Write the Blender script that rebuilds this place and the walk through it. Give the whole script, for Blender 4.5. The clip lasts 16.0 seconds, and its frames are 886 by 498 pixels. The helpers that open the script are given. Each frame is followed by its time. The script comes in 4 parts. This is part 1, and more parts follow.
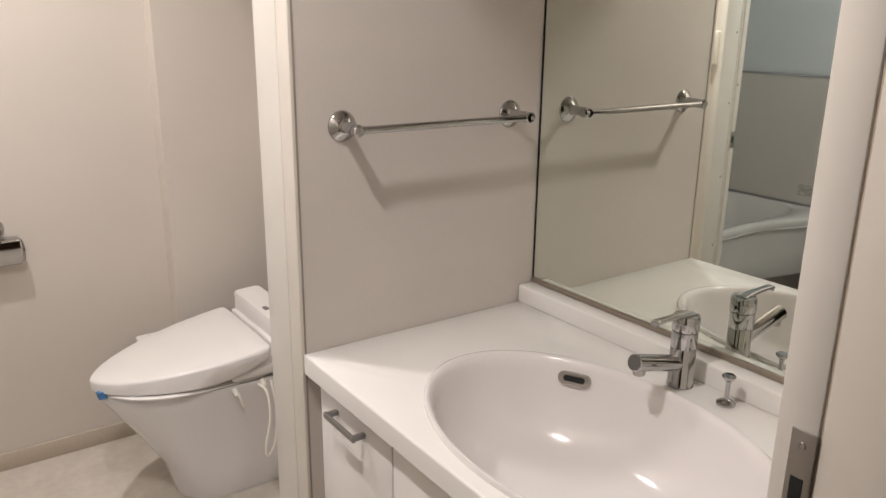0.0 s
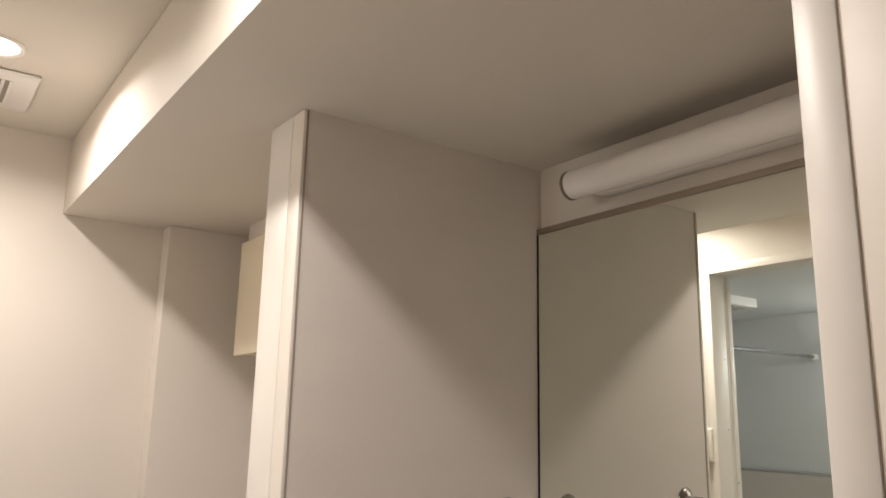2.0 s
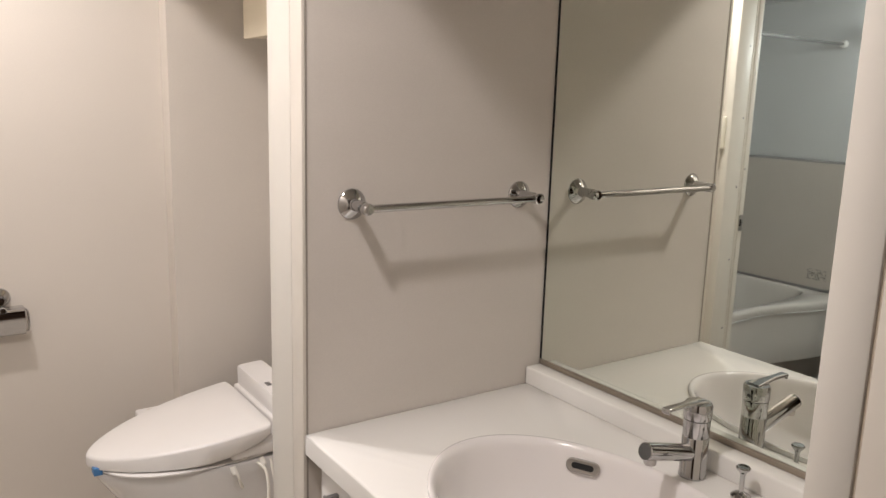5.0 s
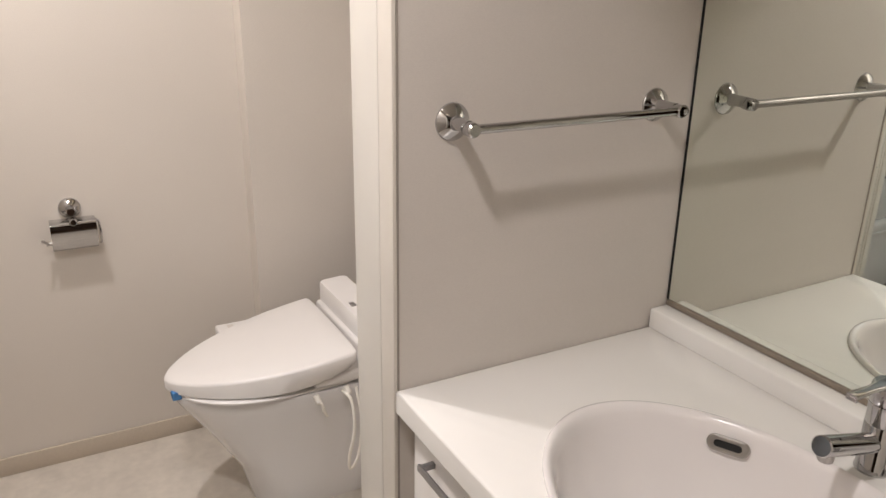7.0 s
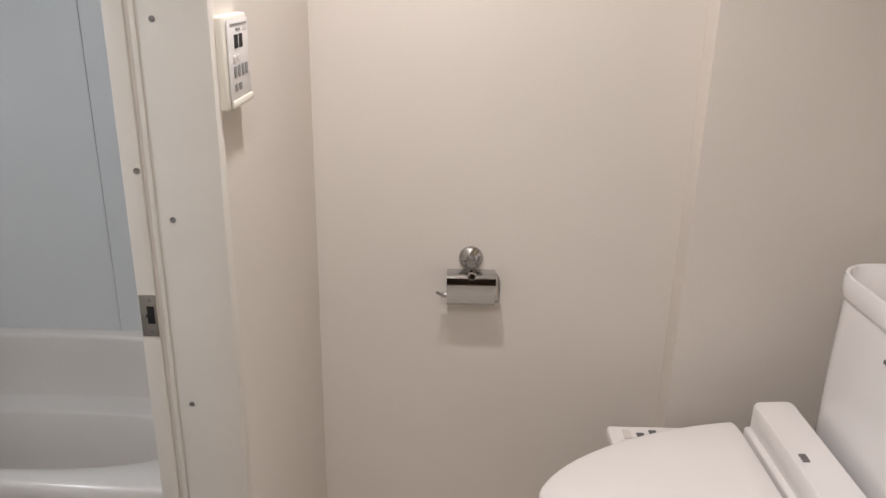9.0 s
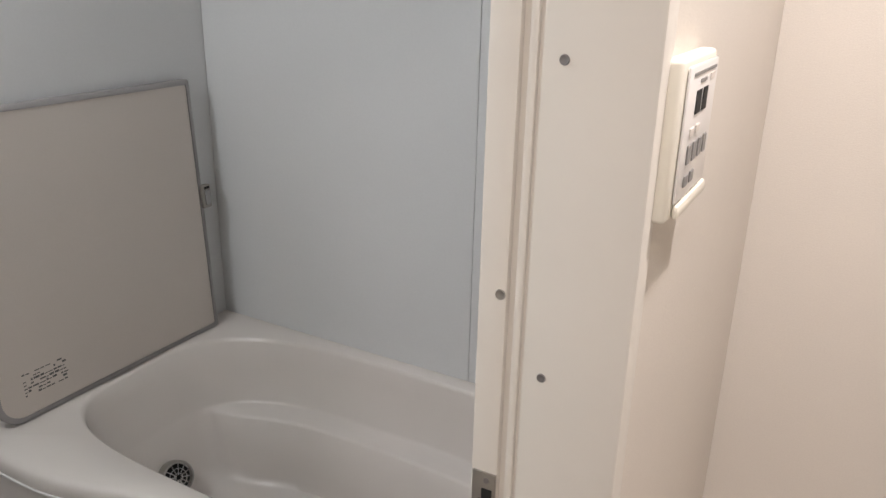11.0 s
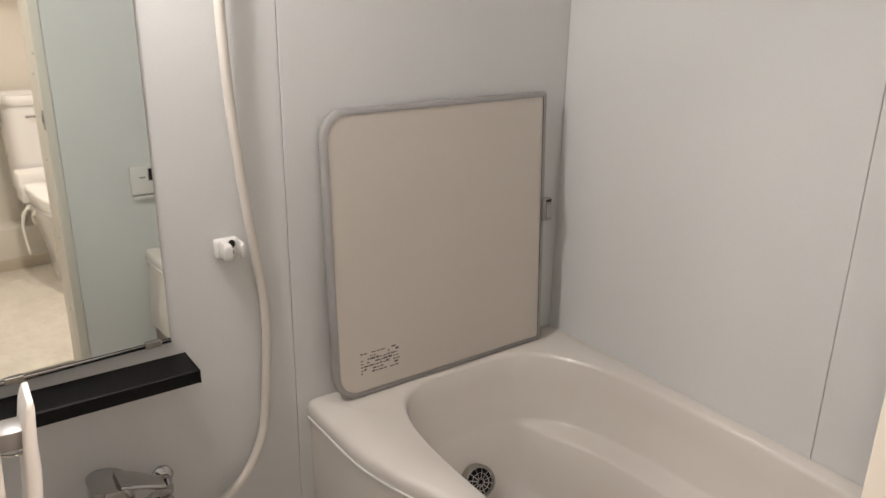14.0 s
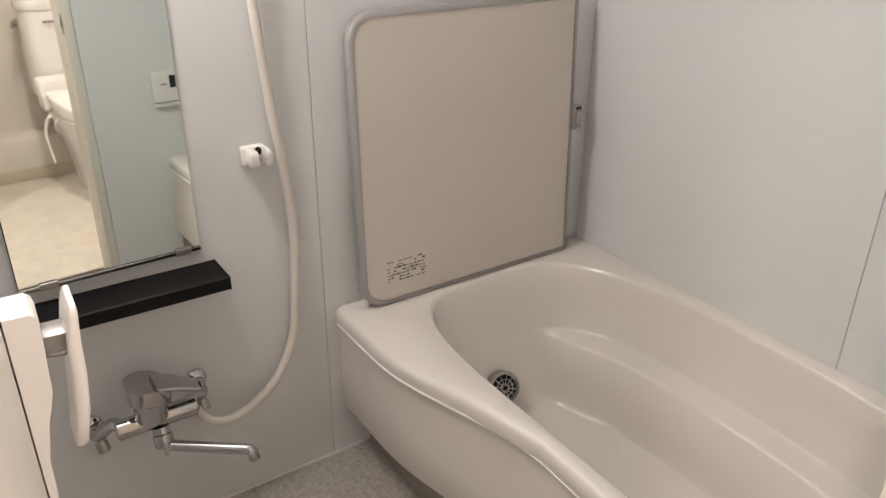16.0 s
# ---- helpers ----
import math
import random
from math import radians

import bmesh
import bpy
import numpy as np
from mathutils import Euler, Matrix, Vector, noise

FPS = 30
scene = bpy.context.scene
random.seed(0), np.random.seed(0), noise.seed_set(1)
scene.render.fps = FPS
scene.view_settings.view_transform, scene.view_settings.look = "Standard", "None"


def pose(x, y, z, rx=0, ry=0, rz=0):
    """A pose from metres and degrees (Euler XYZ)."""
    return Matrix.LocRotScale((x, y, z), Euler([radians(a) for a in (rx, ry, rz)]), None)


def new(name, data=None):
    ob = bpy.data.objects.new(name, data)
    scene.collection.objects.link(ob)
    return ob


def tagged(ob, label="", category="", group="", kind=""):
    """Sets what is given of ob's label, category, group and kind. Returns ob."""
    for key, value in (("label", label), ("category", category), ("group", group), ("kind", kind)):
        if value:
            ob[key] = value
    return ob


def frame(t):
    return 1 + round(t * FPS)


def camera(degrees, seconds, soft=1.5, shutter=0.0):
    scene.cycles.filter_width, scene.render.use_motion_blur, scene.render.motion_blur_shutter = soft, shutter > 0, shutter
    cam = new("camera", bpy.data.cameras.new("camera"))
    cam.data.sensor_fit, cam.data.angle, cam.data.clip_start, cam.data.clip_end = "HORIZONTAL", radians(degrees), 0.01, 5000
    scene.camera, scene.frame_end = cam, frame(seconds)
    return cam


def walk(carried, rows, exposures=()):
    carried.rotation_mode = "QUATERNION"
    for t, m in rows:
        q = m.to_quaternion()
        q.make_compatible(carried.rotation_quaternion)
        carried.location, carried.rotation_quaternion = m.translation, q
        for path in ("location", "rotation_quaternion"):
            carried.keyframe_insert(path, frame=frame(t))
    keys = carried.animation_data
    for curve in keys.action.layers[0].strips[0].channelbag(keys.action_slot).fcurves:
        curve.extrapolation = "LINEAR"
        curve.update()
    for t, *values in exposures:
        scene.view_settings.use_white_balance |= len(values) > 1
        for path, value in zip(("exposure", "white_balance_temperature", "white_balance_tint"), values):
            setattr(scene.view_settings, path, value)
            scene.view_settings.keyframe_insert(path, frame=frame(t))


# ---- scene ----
# seconds, eye x y z, yaw, pitch, roll
cam = camera(60.05, 16.0)
ROWS = [
    (0.0, 0.0229, -0.0253, 1.3781, -35.163, -16.514, -0.661),
    (0.5, 0.0243, -0.0215, 1.3786, -35.186, -9.006, -0.960),
    (1.0, 0.0245, -0.0219, 1.3798, -35.182, -1.218, -1.350),
    (1.5, 0.0232, -0.0220, 1.3819, -35.362, 6.561, -0.996),
    (2.0, 0.0235, -0.0244, 1.3800, -35.483, 12.333, -1.170),
    (2.5, 0.0229, -0.0268, 1.3799, -35.500, 14.726, -1.054),
    (3.0, 0.0240, -0.0254, 1.3788, -35.503, 14.233, -1.220),
    (3.5, 0.0254, -0.0266, 1.3768, -35.474, 9.758, -0.968),
    (4.0, 0.0243, -0.0248, 1.3786, -35.273, 2.093, -1.010),
    (4.5, 0.0238, -0.0242, 1.3793, -35.283, -5.417, -0.910),
    (6.8, 0.1195, 0.2060, 1.4059, -30.430, -19.797, -0.792),
    (7.0, 0.1323, 0.2508, 1.4016, -28.453, -19.809, -0.879),
    (7.5, 0.1345, 0.3656, 1.4017, -22.102, -19.842, -0.869),
    (8.0, 0.1662, 0.5052, 1.4090, -14.237, -19.649, -0.920),
    (8.5, 0.1763, 0.6474, 1.4018, -6.356, -19.799, -1.125),
    (9.0, 0.1483, 0.7924, 1.4107, 0.868, -19.641, -1.021),
    (9.5, 0.0931, 0.9214, 1.4110, 7.293, -19.550, -0.942),
    (10.0, 0.0505, 1.0347, 1.4079, 14.631, -19.227, -0.598),
    (10.2, 0.0385, 1.0908, 1.4168, 17.695, -19.505, -0.848),
    (12.3, -0.1130, 1.3055, 1.4066, 43.740, -19.289, -1.265),
    (12.5, -0.1128, 1.3070, 1.4069, 45.445, -19.293, -1.371),
    (13.0, -0.1025, 1.3077, 1.4007, 49.701, -19.295, -1.201),
    (13.5, -0.0961, 1.3095, 1.3974, 52.763, -19.257, -1.032),
    (14.0, -0.1035, 1.2985, 1.3955, 54.653, -19.226, -0.876),
    (14.5, -0.1125, 1.2911, 1.3948, 55.584, -19.845, -0.854),
    (15.0, -0.1192, 1.2868, 1.3880, 55.725, -21.084, -0.773),
    (15.5, -0.1197, 1.2907, 1.3849, 55.967, -23.332, -0.609),
    (16.0, -0.1229, 1.2909, 1.3846, 56.115, -25.867, -0.560),
]
EXPOSURES = [(0.0, -0.03, 6500, 10), (1.5, -0.05, 6800, 10), (2.5, -0.2, 6850, 10), (3.5, -0.14, 6800, 10), (4.5, -0.03, 6550, 10), (7.5, 0.0, 6430, 10), (8.5, -0.12, 6330, 10), (10.2, -0.06, 6090, 10), (12.3, 0.36, 7250, 14), (14.0, 0.46, 7250, 14), (16.0, 0.58, 7250, 14)]
walk(cam, [(t, pose(x, y, z, 90 + pitch, roll, yaw)) for t, x, y, z, yaw, pitch, roll in ROWS], EXPOSURES)

# ---- light ----
world = bpy.data.worlds.new("world")
world.use_nodes = True
world.node_tree.nodes["Background"].inputs[0].default_value = (0.8, 0.75, 0.68, 1)
world.node_tree.nodes["Background"].inputs[1].default_value = 0.02
scene.world = world

DOWNLIGHTS = [(0.115, 1.912), (0.115, 0.79)]
DOWN_POWER, BATH_POWER = 10.8, 10.6
for lx, ly in DOWNLIGHTS:
    lamp = bpy.data.lights.new("downlight_lamp", "AREA")
    lamp.shape, lamp.size, lamp.energy, lamp.color = "DISK", 0.075, DOWN_POWER, (1.0, 0.93, 0.915)
    lamp.spread = radians(160)
    new("downlight_lamp", lamp).matrix_world = pose(lx, ly, 2.187)
BATH_LAMP = (-1.36, 1.45, 1.80)
lamp = bpy.data.lights.new("bath_lamp", "POINT")
lamp.shadow_soft_size, lamp.energy, lamp.color = 0.045, BATH_POWER, (0.95, 0.97, 0.985)
new("bath_lamp", lamp).matrix_world = pose(*BATH_LAMP)


# ---- materials ----
def material(name, color, rough=0.5, metal=0.0, grain=0.0, grain_scale=200.0, bump=0.0, bump_scale=300.0, stain=0.0, stain_scale=3.0,
             coat=0.0, spec=0.5, transmission=0.0, ior=1.45, emission=0.0, stretch=(1, 1, 1), random=0.0):
    m = bpy.data.materials.new(name)
    m.use_nodes = True
    nt = m.node_tree
    n, l = nt.nodes, nt.links
    b = n["Principled BSDF"]
    b.inputs["Base Color"].default_value = (*color, 1)
    b.inputs["Roughness"].default_value = rough
    b.inputs["Metallic"].default_value = metal
    b.inputs["Coat Weight"].default_value = coat
    b.inputs["Specular IOR Level"].default_value = spec
    b.inputs["Coat Roughness"].default_value = 0.06
    b.inputs["Transmission Weight"].default_value = transmission
    b.inputs["IOR"].default_value = ior
    if emission:
        b.inputs["Emission Color"].default_value = (*color, 1)
        b.inputs["Emission Strength"].default_value = emission
    co = n.new("ShaderNodeTexCoord")
    mp = n.new("ShaderNodeMapping")
    mp.inputs["Scale"].default_value = stretch
    l.new(co.outputs["Object"], mp.inputs[0])
    value = None
    for amount, scale, detail in ((grain, grain_scale, 3), (stain, stain_scale, 5)):
        if not amount:
            continue
        t = n.new("ShaderNodeTexNoise")
        t.inputs["Scale"].default_value, t.inputs["Detail"].default_value = scale, detail
        l.new(mp.outputs[0], t.inputs["Vector"])
        r = n.new("ShaderNodeMapRange")
        r.inputs["From Min"].default_value, r.inputs["From Max"].default_value = 0.3, 0.7
        r.inputs["To Min"].default_value, r.inputs["To Max"].default_value = 1 - amount, 1 + amount
        l.new(t.outputs["Fac"], r.inputs["Value"])
        if value is None:
            value = r.outputs[0]
        else:
            mu = n.new("ShaderNodeMath")
            mu.operation = "MULTIPLY"
            l.new(value, mu.inputs[0])
            l.new(r.outputs[0], mu.inputs[1])
            value = mu.outputs[0]
    if random:
        oi = n.new("ShaderNodeObjectInfo")
        r = n.new("ShaderNodeMapRange")
        r.inputs["To Min"].default_value, r.inputs["To Max"].default_value = 1 - random, 1 + random
        l.new(oi.outputs["Random"], r.inputs["Value"])
        if value is None:
            value = r.outputs[0]
        else:
            mu = n.new("ShaderNodeMath")
            mu.operation = "MULTIPLY"
            l.new(value, mu.inputs[0])
            l.new(r.outputs[0], mu.inputs[1])
            value = mu.outputs[0]
    if value is not None:
        h = n.new("ShaderNodeVectorMath")
        h.operation = "SCALE"
        h.inputs[0].default_value = color
        l.new(value, h.inputs["Scale"])
        l.new(h.outputs[0], b.inputs["Base Color"])
    if bump:
        t = n.new("ShaderNodeTexNoise")
        t.inputs["Scale"].default_value, t.inputs["Detail"].default_value = bump_scale, 4
        l.new(mp.outputs[0], t.inputs["Vector"])
        bp = n.new("ShaderNodeBump")
        bp.inputs["Strength"].default_value, bp.inputs["Distance"].default_value = bump, 0.002
        l.new(t.outputs["Fac"], bp.inputs["Height"])
        l.new(bp.outputs[0], b.inputs["Normal"])
    return m


WALLPAPER = material("wallpaper", (0.70, 0.652, 0.59), 0.65, grain=0.02, grain_scale=350, bump=0.25, bump_scale=420, stain=0.02, stain_scale=2.5)
CEILING = material("ceiling_paper", (0.68, 0.635, 0.57), 0.8, grain=0.02, grain_scale=300, bump=0.25, bump_scale=380, stain=0.02)
PANEL_PAPER = material("partition_paper", (0.66, 0.61, 0.56), 0.55, grain=0.025, grain_scale=300, bump=0.3, bump_scale=500, stretch=(1, 1, 3), stain=0.015)
TRIM = material("painted_trim", (0.72, 0.685, 0.625), 0.38, stain=0.02, stain_scale=9, bump=0.04, bump_scale=120)
TRIM_EDGE = material("trim_edge", (0.70, 0.65, 0.58), 0.45, stain=0.03, stain_scale=12)
PANEL_JOINT = material("panel_joint", (0.46, 0.46, 0.45), 0.7)
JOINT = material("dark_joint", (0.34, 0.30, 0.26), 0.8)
HALL_WOOD = material("hall_wood", (0.13, 0.075, 0.045), 0.4, grain=0.25, grain_scale=14, stretch=(1, 1, 0.1), stain=0.1, bump=0.05)
BASE = material("baseboard_vinyl", (0.56, 0.49, 0.40), 0.5, grain=0.03, grain_scale=120, stain=0.03)
VINYL = material("floor_vinyl", (0.62, 0.57, 0.50), 0.42, grain=0.05, grain_scale=45, bump=0.08, bump_scale=160, stain=0.07, stain_scale=11)
BATH_PANEL = material("bath_panel", (0.715, 0.72, 0.72), 0.33, grain=0.012, grain_scale=160, bump=0.03, bump_scale=60, stain=0.012, random=0.012)
BATH_CEIL = material("bath_ceiling", (0.74, 0.75, 0.75), 0.45, stain=0.015)
BATH_FLOOR = material("bath_floor", (0.40, 0.37, 0.345), 0.55, grain=0.22, grain_scale=75, bump=0.5, bump_scale=110, stain=0.06, stain_scale=14)
TUB = material("tub_resin", (0.77, 0.72, 0.675), 0.16, coat=0.5, stain=0.012, stain_scale=5)
TUB_APRON = material("tub_apron", (0.75, 0.70, 0.66), 0.3, stain=0.015, stain_scale=5)
COUNTER = material("counter_resin", (0.82, 0.80, 0.765), 0.2, coat=0.3, stain=0.01, stain_scale=6)
BASIN = material("basin_ceramic", (0.80, 0.765, 0.745), 0.14, coat=0.6, stain=0.008)
CERAMIC = material("toilet_ceramic", (0.76, 0.745, 0.735), 0.13, coat=0.6, stain=0.01)
PLASTIC = material("white_plastic", (0.80, 0.775, 0.75), 0.3, coat=0.1, stain=0.01, stain_scale=8)
CREAM = material("cream_plastic", (0.80, 0.76, 0.66), 0.4, stain=0.015)
CHROME = material("chrome", (0.50, 0.495, 0.495), 0.04, 1.0, stain=0.03, stain_scale=30)
SATIN = material("satin_steel", (0.42, 0.40, 0.375), 0.36, 1.0, grain=0.05, grain_scale=200, stretch=(1, 1, 12))
HANDLE_GREY = material("handle_grey", (0.30, 0.29, 0.29), 0.35, 0.8, stain=0.03)
CHANNEL = material("mirror_channel", (0.33, 0.28, 0.23), 0.35, 0.7, stain=0.05)
BLACK = material("black_resin", (0.007, 0.0065, 0.0065), 0.5, spec=0.22, grain=0.2, grain_scale=90, bump=0.05)
DARK = material("dark_hole", (0.01, 0.01, 0.01), 0.7)
KEYGREY = material("key_grey", (0.27, 0.26, 0.25), 0.6, stain=0.1, stain_scale=200)
PRINT = material("grey_print", (0.13, 0.125, 0.12), 0.6, stain=0.1, stain_scale=200)
LIDBOARD = material("lid_board", (0.66, 0.60, 0.545), 0.4, grain=0.01, grain_scale=200, stain=0.015)
LIDFRAME = material("lid_frame", (0.36, 0.345, 0.34), 0.42, stain=0.03, stain_scale=20)
CABINET = material("cabinet_cream", (0.80, 0.72, 0.56), 0.45, stain=0.02, stain_scale=6)
VANITY = material("vanity_door", (0.78, 0.745, 0.71), 0.35, stain=0.012, stain_scale=5)
TUBE = material("lamp_acrylic", (0.80, 0.78, 0.76), 0.35, stain=0.01)
HOSE = material("hose_vinyl", (0.70, 0.65, 0.60), 0.35, stain=0.02, stain_scale=30)
TAPE = material("blue_tape", (0.07, 0.22, 0.48), 0.6, stain=0.06, stain_scale=60)
CORD = material("cord", (0.82, 0.79, 0.72), 0.55)
GLOW = material("lamp_glow", (1.0, 0.9, 0.75), 0.4, emission=9.0)
GLOW_BATH = material("bath_lamp_glow", (1.0, 0.95, 0.9), 0.4, emission=3.0)
MIRROR = material("mirror_silver", (0.86, 0.895, 0.83), 0.015, 1.0)
BATH_MIRROR = material("bath_mirror_silver", (0.84, 0.895, 0.865), 0.02, 1.0)
WHITELINE = material("sealant", (0.82, 0.80, 0.78), 0.5)


# ---- mesh helpers ----
def mesh_of(name, bm, mat, smooth=None):
    me = bpy.data.meshes.new(name)
    bmesh.ops.recalc_face_normals(bm, faces=bm.faces)
    bm.to_mesh(me)
    bm.free()
    me.materials.append(mat)
    if smooth is not None:
        me.shade_smooth()
        me.set_sharp_from_angle(angle=radians(smooth))
    return me


def part(name, bm, mat, parent, label="", smooth=35):
    ob = new(name, mesh_of(name, bm, mat, smooth))
    ob.parent = parent
    if label:
        tagged(ob, label)
    return ob


def thing(name, label, category, at=(0, 0, 0), group="", kind=""):
    ob = new(name)
    ob.location = at
    ob.empty_display_size = 0.05
    return tagged(ob, label, category, group, kind)


def solid(name, bm, mat, label, category, kind="", smooth=35, group=""):
    return tagged(new(name, mesh_of(name, bm, mat, smooth)), label, category, group, kind)


def add_box(bm, lo, hi, bevel=0.0, seg=2):
    lo, hi = [min(a, b) for a, b in zip(lo, hi)], [max(a, b) for a, b in zip(lo, hi)]
    r = bmesh.ops.create_cube(bm, size=1)
    vs = r["verts"]
    for v in vs:
        v.co = [(a + b) / 2 + c * (b - a) for a, b, c in zip(lo, hi, v.co)]
    if bevel:
        es = list({e for v in vs for e in v.link_edges})
        bmesh.ops.bevel(bm, geom=es, offset=bevel, segments=seg, profile=0.5, affect="EDGES")
    return bm


def box(lo, hi, bevel=0.0, seg=2):
    return add_box(bmesh.new(), lo, hi, bevel, seg)


def add_rings(bm, rings, cap0=True, cap1=True):
    """Skin closed rings of equal length."""
    loops = [[bm.verts.new(p) for p in r] for r in rings]
    n = len(loops[0])
    for a, b in zip(loops, loops[1:]):
        for i in range(n):
            bm.faces.new((a[i], a[(i + 1) % n], b[(i + 1) % n], b[i]))
    if cap0:
        bm.faces.new(loops[0][::-1])
    if cap1:
        bm.faces.new(loops[-1])
    return bm


def lathe(profile, at, axis, n=32, bm=None, caps=True):
    """Turn (radius, height) pairs about an axis through at."""
    bm = bm or bmesh.new()
    q = Vector((0, 0, 1)).rotation_difference(Vector(axis).normalized())
    at = Vector(at)
    rings = [[at + q @ Vector((max(r, 1e-4) * math.cos(2 * math.pi * i / n), max(r, 1e-4) * math.sin(2 * math.pi * i / n), h)) for i in range(n)] for r, h in profile]
    return add_rings(bm, rings, caps, caps)


def rod(a, b, r, n=20, bm=None, ease=0.0):
    a, b = Vector(a), Vector(b)
    h = (b - a).length
    prof = [(r - ease, 0), (r, ease), (r, h - ease), (r - ease, h)] if ease else [(r, 0), (r, h)]
    return lathe(prof, a, b - a, n, bm)


def pipe(points, r, n=12, bm=None, steps=8):
    """A round tube along a smooth path through the points."""
    bm = bm or bmesh.new()
    p = [Vector(q) for q in points]
    p = [2 * p[0] - p[1]] + p + [2 * p[-1] - p[-2]]
    path = []
    for i in range(1, len(p) - 2):
        for s in range(steps):
            t = s / steps
            path.append(0.5 * (2 * p[i] + (p[i + 1] - p[i - 1]) * t + (2 * p[i - 1] - 5 * p[i] + 4 * p[i + 1] - p[i + 2]) * t * t
                               + (3 * p[i] - p[i - 1] - 3 * p[i + 1] + p[i + 2]) * t ** 3))
    path.append(p[-2])
    rings, side = [], None
    for i, c in enumerate(path):
        d = (path[min(i + 1, len(path) - 1)] - path[max(i - 1, 0)]).normalized()
        if side is None:
            side = d.orthogonal().normalized()
        side = (side - d * side.dot(d)).normalized()
        up = d.cross(side)
        rings.append([c + r * (math.cos(2 * math.pi * k / n) * side + math.sin(2 * math.pi * k / n) * up) for k in range(n)])
    return add_rings(bm, rings)


def rounded(w, h, r, n=6, corners=(1, 1, 1, 1)):
    """A rounded rectangle about the origin, counter-clockwise from lower left; corners scale the radius."""
    out = []
    for k, (sx, sy, a0) in enumerate(((-1, -1, 180), (1, -1, 270), (1, 1, 0), (-1, 1, 90))):
        q = max(r * corners[k], 0.0005)
        for i in range(n + 1):
            a = radians(a0 + 90 * i / n)
            out.append((sx * (w / 2 - q) + q * math.cos(a), sy * (h / 2 - q) + q * math.sin(a)))
    return out


# ---- plan ----
XW, XE, YS, YN = -0.165, 1.225, 0.295, 2.50
CEIL, SOF, SOFX = 2.20, 1.960, 0.382
YB, XP = 1.278, 0.612
BX0, BX1, BY0, BY1, BCEIL = -1.606, -0.293, 1.04, 2.768, 1.97
DY0, DY1, DHEAD = 1.215, 1.787, 1.948
COUNTER_Z, XMIR = 0.741, 1.212
FLOOR_Z = 0.005


def wall(name, lo, hi, mat, label):
    return solid(name, box(lo, hi), mat, label, "wall", "structure")


# floor and ceilings
solid("floor", box((XW - 0.13, 0.21, -0.1), (1.35, 2.62, FLOOR_Z)), VINYL, "pale beige mottled vinyl floor sheet", "floor", "structure")
solid("floor_bath", box((BX0 - 0.1, BY0 - 0.1, -0.1), (XW - 0.131, BY1 + 0.1, 0.0)), BATH_FLOOR, "grey speckled rough bathroom floor", "floor", "structure")
solid("ceiling", box((-0.9, -1.6, CEIL), (1.35, 2.62, CEIL + 0.1)), CEILING, "white papered ceiling of the washroom", "ceiling", "structure")
solid("ceiling_bath", box((BX0 - 0.1, BY0 - 0.1, BCEIL), (BX1 - 0.001, BY1 + 0.1, BCEIL + 0.06)), BATH_CEIL, "smooth white bathroom ceiling panel", "ceiling", "structure")
solid("ceiling_soffit", box((SOFX, YS, SOF), (XE, YN, CEIL - 0.002), 0.003), CEILING, "boxed-down white papered ceiling soffit over vanity and toilet", "ceiling", "structure")

# walls of the washroom
wall("wall_north", (XW - 0.127, YN, 0), (1.35, YN + 0.12, CEIL), WALLPAPER, "warm white papered wall beside the toilet")
wall("wall_pillar", (0.685, 2.425, 0), (XE, YN - 0.001, SOF - 0.001), WALLPAPER, "papered pipe casing standing proud in the corner")
wall("wall_east", (XE, -1.6, 0), (1.35, YN - 0.001, CEIL), WALLPAPER, "warm white papered wall behind toilet and mirror")
wall("wall_west_n", (BX1 + 0.012, DY1 + 0.02, 0), (XW, YN - 0.001, CEIL), WALLPAPER, "warm white papered wall beside the bathroom door")
wall("wall_west_s", (BX1 + 0.012, YS - 0.12, 0), (XW, DY0 - 0.02, CEIL), WALLPAPER, "warm white papered wall between the two doors")
wall("wall_west_head", (BX1 + 0.012, DY0 - 0.0199, DHEAD + 0.02), (XW, DY1 + 0.0199, CEIL), WALLPAPER, "papered wall above the bathroom door")
wall("wall_entry_e", (0.65, YS - 0.125, 0), (XE - 0.001, YS - 0.001, CEIL), WALLPAPER, "papered wall beside the entry door")
wall("wall_entry_w", (XW + 0.001, YS - 0.12, 0), (-0.13, YS, CEIL), WALLPAPER, "papered return wall at the entry door")
wall("wall_entry_head", (-0.129, YS - 0.12, 2.03), (0.649, YS, CEIL), WALLPAPER, "papered wall above the entry door")
# unseen hall walls, added in dark brown so the chrome reflects something dark
wall("wall_hall_w", (-0.9, -1.6, 0), (-0.8, YS - 0.121, CEIL), HALL_WOOD, "unseen hall wall, dark brown to darken reflections in the chrome")
wall("wall_hall_n", (-0.799, YS - 0.12, 0), (BX1 + 0.011, YS, CEIL), HALL_WOOD, "unseen hall wall beside the entry, dark brown for the chrome reflections")
wall("wall_hall_s", (-0.9, -1.7, 0), (1.35, -1.601, CEIL), HALL_WOOD, "unseen hall end wall, dark brown for the chrome reflections")
solid("floor_hall", box((-0.9, -1.6, -0.1), (1.35, 0.209, FLOOR_Z)), HALL_WOOD, "brown wooden hall floor", "floor", "structure")

